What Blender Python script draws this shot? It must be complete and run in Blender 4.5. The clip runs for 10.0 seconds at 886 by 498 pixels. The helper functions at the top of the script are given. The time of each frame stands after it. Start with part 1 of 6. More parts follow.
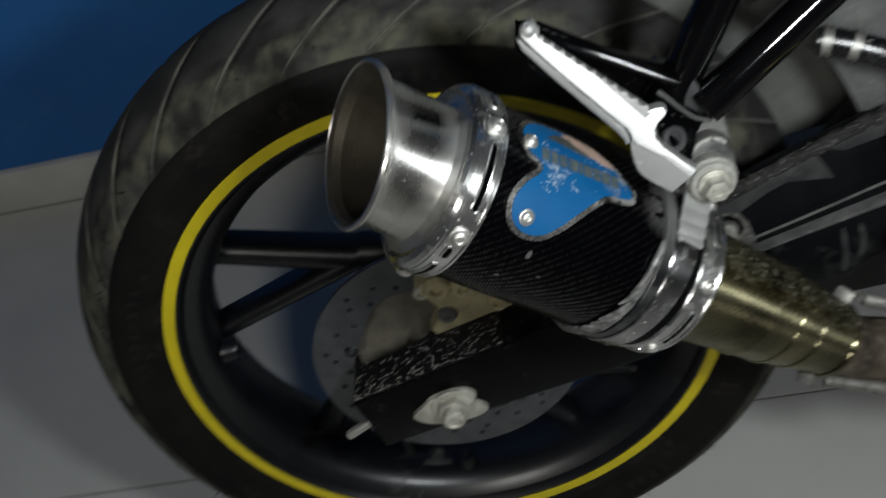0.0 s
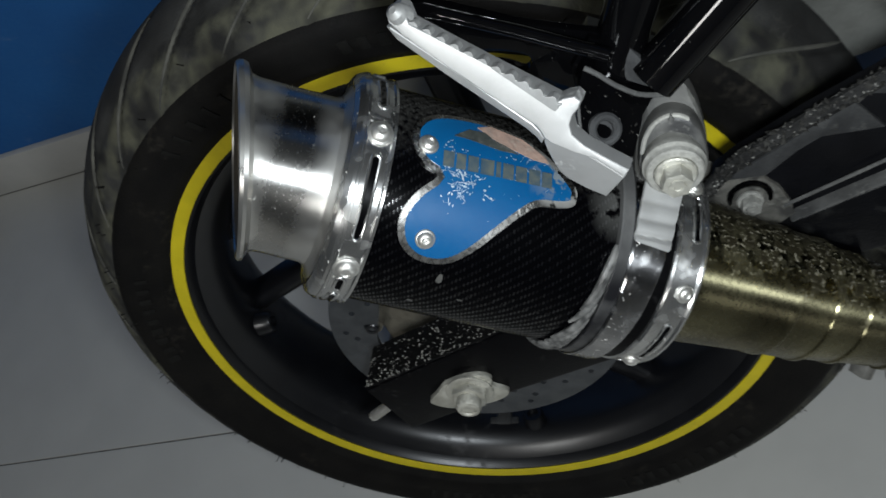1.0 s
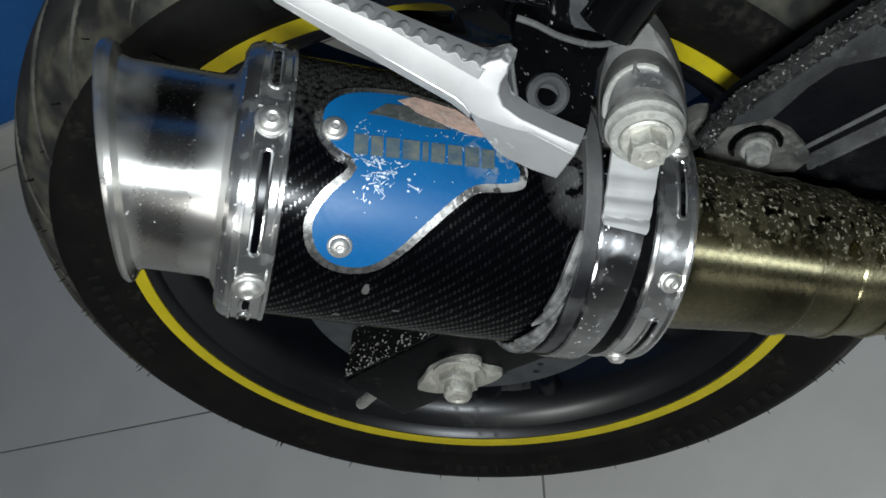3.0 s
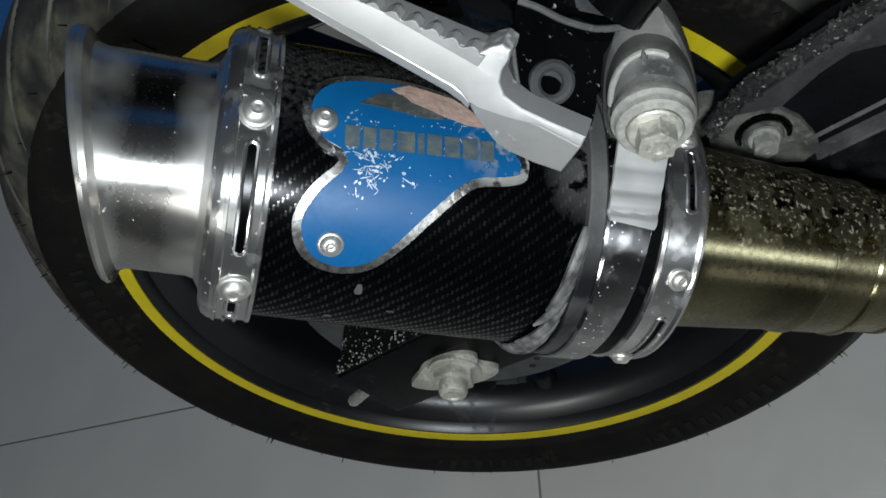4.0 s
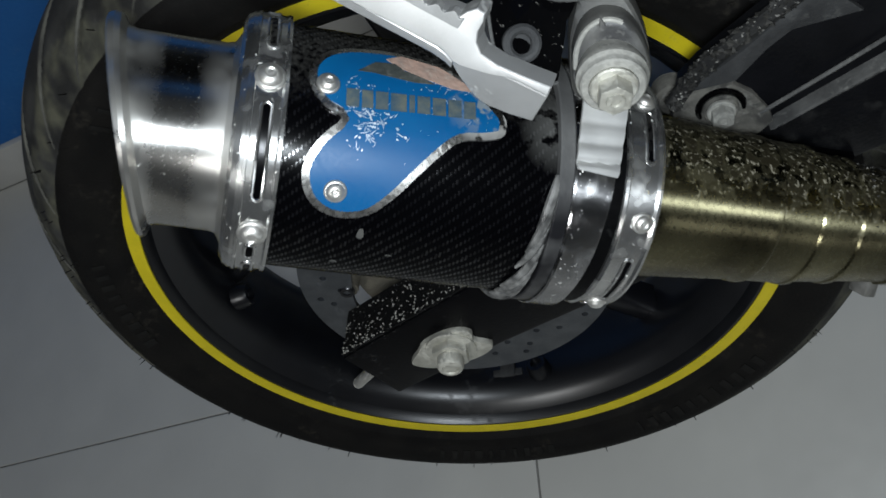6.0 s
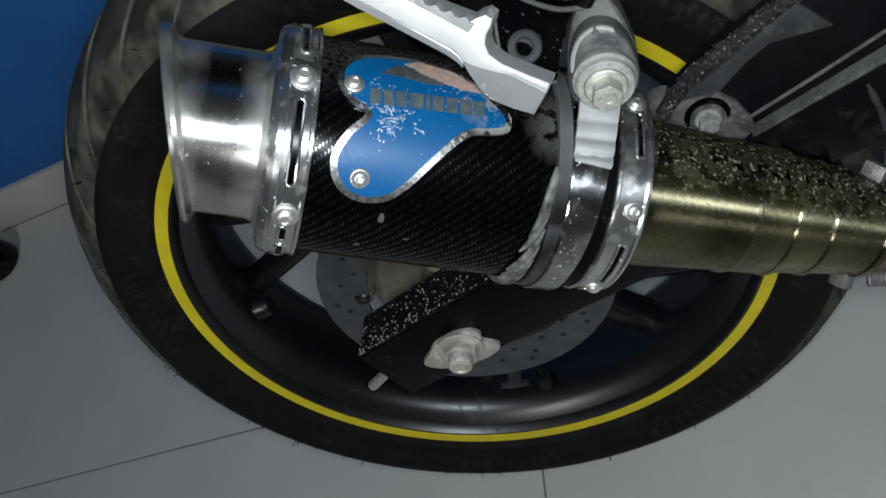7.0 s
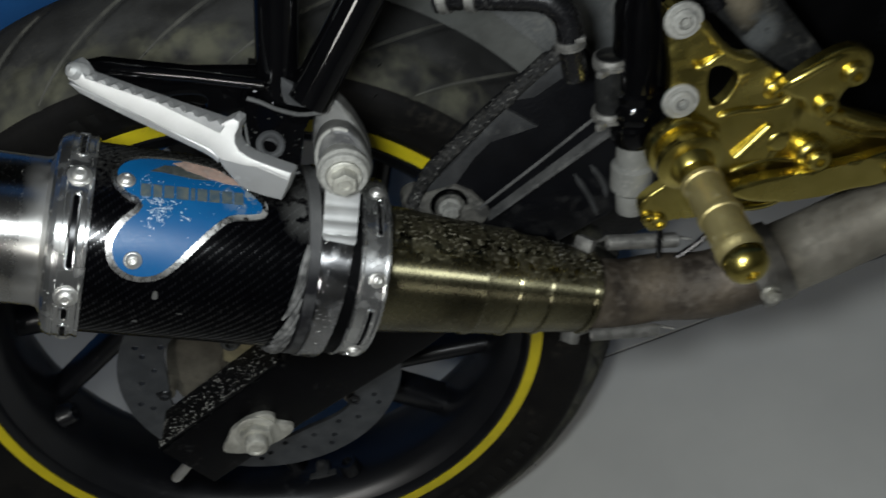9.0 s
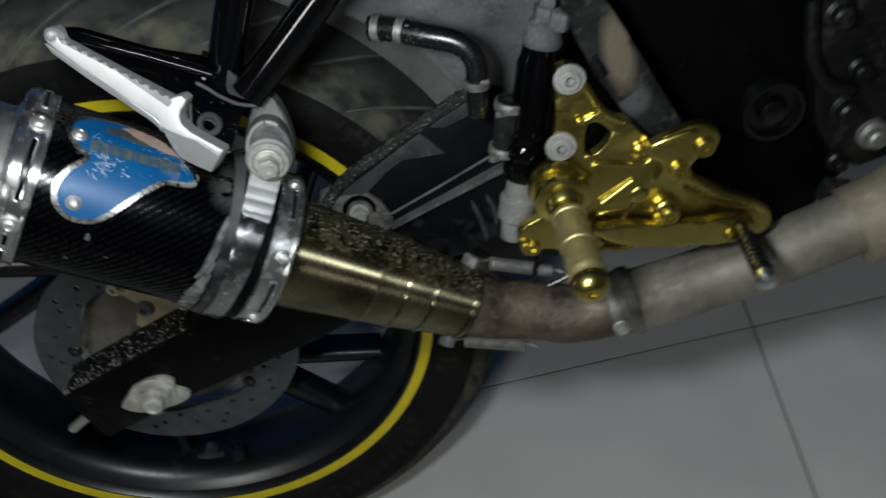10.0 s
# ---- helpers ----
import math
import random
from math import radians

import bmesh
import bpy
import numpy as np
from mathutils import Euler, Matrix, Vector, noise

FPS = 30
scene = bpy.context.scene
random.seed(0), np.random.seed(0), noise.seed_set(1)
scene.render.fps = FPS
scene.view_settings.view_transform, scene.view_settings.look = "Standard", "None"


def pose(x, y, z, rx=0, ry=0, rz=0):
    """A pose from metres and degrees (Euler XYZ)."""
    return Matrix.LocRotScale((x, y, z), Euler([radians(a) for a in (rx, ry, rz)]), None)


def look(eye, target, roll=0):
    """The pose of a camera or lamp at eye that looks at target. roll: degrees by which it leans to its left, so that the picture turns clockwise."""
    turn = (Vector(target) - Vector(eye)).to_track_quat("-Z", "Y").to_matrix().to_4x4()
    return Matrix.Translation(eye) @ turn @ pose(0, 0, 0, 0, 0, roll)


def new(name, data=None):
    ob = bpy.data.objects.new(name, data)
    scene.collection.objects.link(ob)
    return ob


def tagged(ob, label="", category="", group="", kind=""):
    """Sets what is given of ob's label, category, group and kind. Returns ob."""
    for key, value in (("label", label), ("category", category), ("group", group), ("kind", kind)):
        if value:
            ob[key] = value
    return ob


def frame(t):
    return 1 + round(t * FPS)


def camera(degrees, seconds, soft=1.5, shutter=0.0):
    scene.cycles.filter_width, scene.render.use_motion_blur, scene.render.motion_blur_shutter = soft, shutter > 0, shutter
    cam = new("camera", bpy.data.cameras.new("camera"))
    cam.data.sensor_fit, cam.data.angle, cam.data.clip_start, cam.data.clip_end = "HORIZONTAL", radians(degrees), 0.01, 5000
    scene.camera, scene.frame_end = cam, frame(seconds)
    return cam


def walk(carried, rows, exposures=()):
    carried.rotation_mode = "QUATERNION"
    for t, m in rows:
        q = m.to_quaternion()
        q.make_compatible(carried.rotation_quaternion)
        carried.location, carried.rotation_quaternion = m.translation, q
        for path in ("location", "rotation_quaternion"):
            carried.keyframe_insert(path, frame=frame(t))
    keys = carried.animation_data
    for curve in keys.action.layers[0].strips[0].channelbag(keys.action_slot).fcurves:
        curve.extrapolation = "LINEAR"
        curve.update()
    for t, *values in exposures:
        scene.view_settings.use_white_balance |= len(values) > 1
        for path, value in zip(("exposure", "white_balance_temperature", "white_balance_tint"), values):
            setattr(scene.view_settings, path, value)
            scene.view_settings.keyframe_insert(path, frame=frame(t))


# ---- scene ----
cam = camera(51.28, 10.0, soft=1.6, shutter=0.8)
PATH = [
    (0.0, 0.0989, -0.3820, 0.9626, 34.60, 12.73, -6.65),
    (0.2, 0.1302, -0.3660, 0.9487, 33.06, 15.93, -4.55),
    (0.5, 0.1931, -0.3408, 0.9242, 30.99, 19.96, -4.06),
    (0.7, 0.2146, -0.3197, 0.9080, 29.17, 22.17, -4.31),
    (1.0, 0.2296, -0.2976, 0.8949, 28.18, 25.04, -2.98),
    (1.5, 0.2454, -0.2856, 0.8744, 25.96, 27.69, -3.58),
    (2.0, 0.2474, -0.2745, 0.8541, 23.75, 28.93, -4.46),
    (2.5, 0.2509, -0.2561, 0.8397, 22.84, 29.35, -5.37),
    (4.0, 0.2406, -0.2307, 0.8158, 21.10, 28.88, -6.64),
    (4.5, 0.2392, -0.2347, 0.8172, 20.96, 28.75, -6.57),
    (5.0, 0.2440, -0.2357, 0.8154, 20.89, 29.30, -7.61),
    (5.5, 0.2478, -0.2534, 0.8244, 21.60, 29.27, -7.98),
    (7.0, 0.2588, -0.3237, 0.8632, 26.07, 29.91, -7.42),
    (7.5, 0.2589, -0.3306, 0.8736, 26.87, 28.97, -7.70),
    (8.0, 0.2637, -0.3482, 0.8886, 28.36, 27.93, -8.20),
    (8.2, 0.2698, -0.3581, 0.8911, 29.39, 27.19, -8.98),
    (8.5, 0.2902, -0.3679, 0.8849, 29.06, 24.95, -11.81),
    (8.7, 0.3057, -0.3762, 0.8831, 29.39, 24.68, -13.52),
    (9.0, 0.3066, -0.3909, 0.8899, 30.19, 22.73, -15.59),
    (9.2, 0.2975, -0.4062, 0.9040, 30.78, 21.23, -15.96),
    (9.5, 0.2831, -0.4367, 0.9194, 32.93, 18.11, -15.14),
    (9.7, 0.3030, -0.4490, 0.9259, 33.43, 17.04, -13.43),
    (10.0, 0.3281, -0.4682, 0.9315, 35.13, 14.56, -10.31),
]
walk(cam, [(t, pose(x, y, z, rx, ry, rz)) for t, x, y, z, rx, ry, rz in PATH],
     [(0.0, 0.18, 6450, 10), (0.7, 0.2, 6300, 10), (1.5, 0.46, 6150, 10), (2.7, 0.56, 6200, 10), (4.5, 0.30, 6200, 10), (7.5, 0.42, 6050, 10), (8.2, 0.2, 6250, 10), (9.0, 0.0, 6350, 10), (10.0, 0.08, 6200, 10)])

# ---- light: a small white torch held over the bike, and a faint fill added from above ----
world = bpy.data.worlds.new("room_air")
world.use_nodes = True
world.node_tree.nodes["Background"].inputs[0].default_value = (0.5, 0.55, 0.6, 1)
world.node_tree.nodes["Background"].inputs[1].default_value = 0.02
scene.world = world
scene.view_settings.exposure = 0.0
torch = bpy.data.lights.new("torch", "POINT")
torch.energy, torch.shadow_soft_size, torch.color = 8.4, 0.030, (0.94, 0.99, 1.0)
torch_ob = new("torch_light", torch)
torch_ob.location = (0.258, -0.322, 0.852)
# unseen fill lamp, added to lift the shadows under the bike
lamp = bpy.data.lights.new("fill_lamp", "AREA")
lamp.shape, lamp.size, lamp.energy, lamp.color = "DISK", 0.5, 17.0, (1.0, 0.98, 0.92)
lamp_ob = new("fill_lamp_light", lamp)
lamp_ob.matrix_world = look((-0.55, -1.95, 2.3), (0.1, 0.0, 0.3))

# ---- materials ----


def surface(name, col, col2=None, scale=40.0, rough=0.5, rough2=None, metal=0.0, bump=0.0, bump_scale=400.0,
            dust=0.0, dust_col=(0.32, 0.31, 0.27), dust_scale=350.0, coat=0.0, spec=0.5, random_tint=0.0, brushed=0.0):
    """A worn surface: broad blotches of two colours, fine relief, gloss that varies, loose dust in patches."""
    m = bpy.data.materials.new(name)
    m.use_nodes = True
    nt = m.node_tree
    n, l = nt.nodes, nt.links
    b = n["Principled BSDF"]
    tc = n.new("ShaderNodeTexCoord")
    big = n.new("ShaderNodeTexNoise")
    big.inputs["Scale"].default_value, big.inputs["Detail"].default_value = scale, 5
    l.new(tc.outputs["Object"], big.inputs["Vector"])
    mix = n.new("ShaderNodeMix")
    mix.data_type = "RGBA"
    c2 = col2 or tuple(0.75 * c for c in col)
    mix.inputs[6].default_value, mix.inputs[7].default_value = (*col, 1), (*c2, 1)
    ramp = n.new("ShaderNodeMapRange")
    ramp.inputs[1].default_value, ramp.inputs[2].default_value = 0.35, 0.65
    l.new(big.outputs["Fac"], ramp.inputs[0])
    l.new(ramp.outputs[0], mix.inputs[0])
    colour = mix.outputs[2]
    if random_tint:
        info = n.new("ShaderNodeObjectInfo")
        hsv = n.new("ShaderNodeHueSaturation")
        mr = n.new("ShaderNodeMapRange")
        mr.inputs[3].default_value, mr.inputs[4].default_value = 1 - random_tint, 1 + random_tint
        l.new(info.outputs["Random"], mr.inputs[0])
        l.new(mr.outputs[0], hsv.inputs["Value"])
        l.new(colour, hsv.inputs["Color"])
        colour = hsv.outputs[0]
    fine = n.new("ShaderNodeTexNoise")
    fine.inputs["Scale"].default_value, fine.inputs["Detail"].default_value = bump_scale, 4
    l.new(tc.outputs["Object"], fine.inputs["Vector"])
    rr = n.new("ShaderNodeMapRange")
    rr.inputs[1].default_value, rr.inputs[2].default_value = 0.3, 0.7
    rr.inputs[3].default_value, rr.inputs[4].default_value = rough, rough2 if rough2 is not None else min(1, rough * 1.4)
    l.new(fine.outputs["Fac"], rr.inputs[0])
    rough_out = rr.outputs[0]
    b.inputs["Metallic"].default_value = metal
    b.inputs["Specular IOR Level"].default_value = spec
    b.inputs["Coat Weight"].default_value = coat
    b.inputs["Coat Roughness"].default_value = 0.12
    if dust:
        d1 = n.new("ShaderNodeTexNoise")
        d1.inputs["Scale"].default_value, d1.inputs["Detail"].default_value, d1.inputs["Roughness"].default_value = dust_scale, 3, 0.6
        d2 = n.new("ShaderNodeTexNoise")
        d2.inputs["Scale"].default_value, d2.inputs["Detail"].default_value = dust_scale / 7, 4
        add = n.new("ShaderNodeMath")
        add.operation = "ADD"
        for d in (d1, d2):
            l.new(tc.outputs["Object"], d.inputs["Vector"])
        l.new(d1.outputs["Fac"], add.inputs[0])
        l.new(d2.outputs["Fac"], add.inputs[1])
        dm = n.new("ShaderNodeMapRange")
        lo = 1.28 - 0.5 * dust
        dm.inputs[1].default_value, dm.inputs[2].default_value = lo - 0.08, lo + 0.32
        l.new(add.outputs[0], dm.inputs[0])
        mx = n.new("ShaderNodeMix")
        mx.data_type = "RGBA"
        mx.inputs[7].default_value = (*dust_col, 1)
        l.new(dm.outputs[0], mx.inputs[0])
        l.new(colour, mx.inputs[6])
        colour = mx.outputs[2]
        rm = n.new("ShaderNodeMix")
        rm.inputs[3].default_value = 0.9
        l.new(dm.outputs[0], rm.inputs[0])
        l.new(rough_out, rm.inputs[2])
        rough_out = rm.outputs[0]
        if metal:
            mm = n.new("ShaderNodeMath")
            mm.operation, mm.use_clamp = "MULTIPLY_ADD", True
            mm.inputs[1].default_value, mm.inputs[2].default_value = -metal, metal
            l.new(dm.outputs[0], mm.inputs[0])
            l.new(mm.outputs[0], b.inputs["Metallic"])
    if bump:
        bp = n.new("ShaderNodeBump")
        bp.inputs["Strength"].default_value, bp.inputs["Distance"].default_value = 1.0, bump
        l.new(fine.outputs["Fac"], bp.inputs["Height"])
        l.new(bp.outputs[0], b.inputs["Normal"])
    if brushed:
        tan = n.new("ShaderNodeTangent")
        tan.direction_type = "UV_MAP"
        l.new(tan.outputs[0], b.inputs["Tangent"])
        b.inputs["Anisotropic"].default_value, b.inputs["Anisotropic Rotation"].default_value = brushed, 0.25
    l.new(colour, b.inputs["Base Color"])
    l.new(rough_out, b.inputs["Roughness"])
    return m


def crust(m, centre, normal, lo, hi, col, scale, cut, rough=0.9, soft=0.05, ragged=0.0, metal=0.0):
    """Specks or patches of a colour, such as grit, on the side of a part that faces one way, past a ragged line."""
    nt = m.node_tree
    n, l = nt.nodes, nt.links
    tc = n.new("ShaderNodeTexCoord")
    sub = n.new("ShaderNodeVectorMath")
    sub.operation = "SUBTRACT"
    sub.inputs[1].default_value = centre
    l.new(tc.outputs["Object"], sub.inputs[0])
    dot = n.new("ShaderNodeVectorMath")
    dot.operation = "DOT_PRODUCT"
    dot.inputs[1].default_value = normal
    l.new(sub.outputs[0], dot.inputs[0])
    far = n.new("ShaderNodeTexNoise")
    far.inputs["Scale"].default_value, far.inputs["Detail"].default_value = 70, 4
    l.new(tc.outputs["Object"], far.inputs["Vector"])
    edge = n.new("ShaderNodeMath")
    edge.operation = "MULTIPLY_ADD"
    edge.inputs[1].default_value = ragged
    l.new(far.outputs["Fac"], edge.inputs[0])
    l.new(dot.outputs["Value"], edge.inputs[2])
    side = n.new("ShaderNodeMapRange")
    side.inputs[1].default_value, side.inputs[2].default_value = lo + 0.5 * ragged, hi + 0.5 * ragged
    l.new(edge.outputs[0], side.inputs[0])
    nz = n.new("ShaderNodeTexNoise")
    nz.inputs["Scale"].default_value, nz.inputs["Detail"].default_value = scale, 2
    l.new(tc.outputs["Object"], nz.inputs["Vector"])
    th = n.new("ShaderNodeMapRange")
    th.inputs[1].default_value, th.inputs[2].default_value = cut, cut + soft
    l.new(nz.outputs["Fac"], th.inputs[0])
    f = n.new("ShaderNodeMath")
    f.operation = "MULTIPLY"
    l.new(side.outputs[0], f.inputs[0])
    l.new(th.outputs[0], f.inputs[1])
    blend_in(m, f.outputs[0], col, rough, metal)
    return m


def blend_in(m, fac, col, rough, metal):
    nt = m.node_tree
    n, l = nt.nodes, nt.links
    b = n["Principled BSDF"]
    for key, value in (("Base Color", (*col, 1)), ("Roughness", rough), ("Metallic", metal)):
        sock = b.inputs[key]
        mx = n.new("ShaderNodeMix")
        colour = key == "Base Color"
        mx.data_type = "RGBA" if colour else "FLOAT"
        p, q, o = (6, 7, 2) if colour else (2, 3, 0)
        if sock.is_linked:
            l.new(sock.links[0].from_socket, mx.inputs[p])
        else:
            mx.inputs[p].default_value = sock.default_value
        mx.inputs[q].default_value = value
        l.new(fac, mx.inputs[0])
        l.new(mx.outputs[o], sock)


def patch(m, centre, radius, col, scale, amount, rough=0.8, stretch=(1, 1, 1), metal=0.0, edge=0.35):
    """Adds grit, scratches or stains round one place: specks of a colour that thin out away from it."""
    nt = m.node_tree
    n, l = nt.nodes, nt.links
    tc = n.new("ShaderNodeTexCoord")
    sub = n.new("ShaderNodeVectorMath")
    sub.operation = "SUBTRACT"
    sub.inputs[1].default_value = centre
    l.new(tc.outputs["Object"], sub.inputs[0])
    div = n.new("ShaderNodeVectorMath")
    div.operation = "DIVIDE"
    div.inputs[1].default_value = radius
    l.new(sub.outputs[0], div.inputs[0])
    ln = n.new("ShaderNodeVectorMath")
    ln.operation = "LENGTH"
    l.new(div.outputs[0], ln.inputs[0])
    near = n.new("ShaderNodeMapRange")
    near.inputs[1].default_value, near.inputs[2].default_value = 1.0, 1.0 - edge
    l.new(ln.outputs["Value"], near.inputs[0])
    mp = n.new("ShaderNodeMapping")
    mp.inputs["Scale"].default_value = stretch
    l.new(tc.outputs["Object"], mp.inputs[0])
    nz = n.new("ShaderNodeTexNoise")
    nz.inputs["Scale"].default_value, nz.inputs["Detail"].default_value = scale, 3
    l.new(mp.outputs[0], nz.inputs["Vector"])
    th = n.new("ShaderNodeMapRange")
    th.inputs[1].default_value, th.inputs[2].default_value = 1 - amount, 1 - amount + 0.06
    l.new(nz.outputs["Fac"], th.inputs[0])
    f = n.new("ShaderNodeMath")
    f.operation = "MULTIPLY"
    l.new(near.outputs[0], f.inputs[0])
    l.new(th.outputs[0], f.inputs[1])
    blend_in(m, f.outputs[0], col, rough, metal)
    return m


def carbon():
    """Twill-woven carbon fibre under lacquer; the weave is laid out in metres on the UV map."""
    m = bpy.data.materials.new("carbon_weave")
    m.use_nodes = True
    nt = m.node_tree
    n, l = nt.nodes, nt.links
    b = n["Principled BSDF"]

    def mth(op, a, c=None, d=None):
        k = n.new("ShaderNodeMath")
        k.operation = op
        for i, v in enumerate((a, c, d)):
            if v is None:
                continue
            if isinstance(v, (int, float)):
                k.inputs[i].default_value = v
            else:
                l.new(v, k.inputs[i])
        return k.outputs[0]
    uv = n.new("ShaderNodeTexCoord")
    sp = n.new("ShaderNodeSeparateXYZ")
    l.new(uv.outputs["UV"], sp.inputs[0])
    x, y = mth("MULTIPLY", sp.outputs[0], 1 / 0.00135), mth("MULTIPLY", sp.outputs[1], 1 / 0.00135)
    row = mth("FLOOR", y)
    run = mth("FLOORED_MODULO", mth("ADD", x, row), 4)
    along = mth("MULTIPLY", run, 0.5)
    gx = mth("ABSOLUTE", mth("SUBTRACT", along, 0.5))
    gy = mth("ABSOLUTE", mth("SUBTRACT", mth("FRACT", y), 0.5))

    def ease(v, edge):
        k = n.new("ShaderNodeMapRange")
        k.interpolation_type = "SMOOTHSTEP"
        k.inputs[1].default_value, k.inputs[2].default_value = edge, edge - 0.22
        l.new(v, k.inputs[0])
        return k.outputs[0]
    tow = mth("MULTIPLY", ease(gx, 0.44), ease(gy, 0.42))
    cell = n.new("ShaderNodeTexWhiteNoise")
    cell.noise_dimensions = "2D"
    spot = n.new("ShaderNodeCombineXYZ")
    l.new(mth("FLOOR", mth("MULTIPLY", mth("ADD", x, row), 0.25)), spot.inputs[0])
    l.new(row, spot.inputs[1])
    l.new(spot.outputs[0], cell.inputs["Vector"])
    sheen = mth("MULTIPLY", tow, mth("MULTIPLY_ADD", cell.outputs["Value"], 1.1, 0.1))
    bp = n.new("ShaderNodeBump")
    bp.inputs["Strength"].default_value, bp.inputs["Distance"].default_value = 0.25, 0.0001
    l.new(tow, bp.inputs["Height"])
    mx = n.new("ShaderNodeMix")
    mx.data_type = "RGBA"
    mx.inputs[6].default_value, mx.inputs[7].default_value = (0.0007, 0.0007, 0.0010, 1), (0.0020, 0.0020, 0.0026, 1)
    l.new(sheen, mx.inputs[0])
    l.new(mx.outputs[2], b.inputs["Base Color"])
    gloss = n.new("ShaderNodeMapRange")
    gloss.inputs[3].default_value, gloss.inputs[4].default_value = 0.008, 0.6
    l.new(sheen, gloss.inputs[0])
    l.new(gloss.outputs[0], b.inputs["Specular IOR Level"])
    b.inputs["Roughness"].default_value = 0.18
    l.new(bp.outputs[0], b.inputs["Normal"])
    b.inputs["Coat Weight"].default_value = 0.12
    b.inputs["Coat Roughness"].default_value = 0.2
    return m


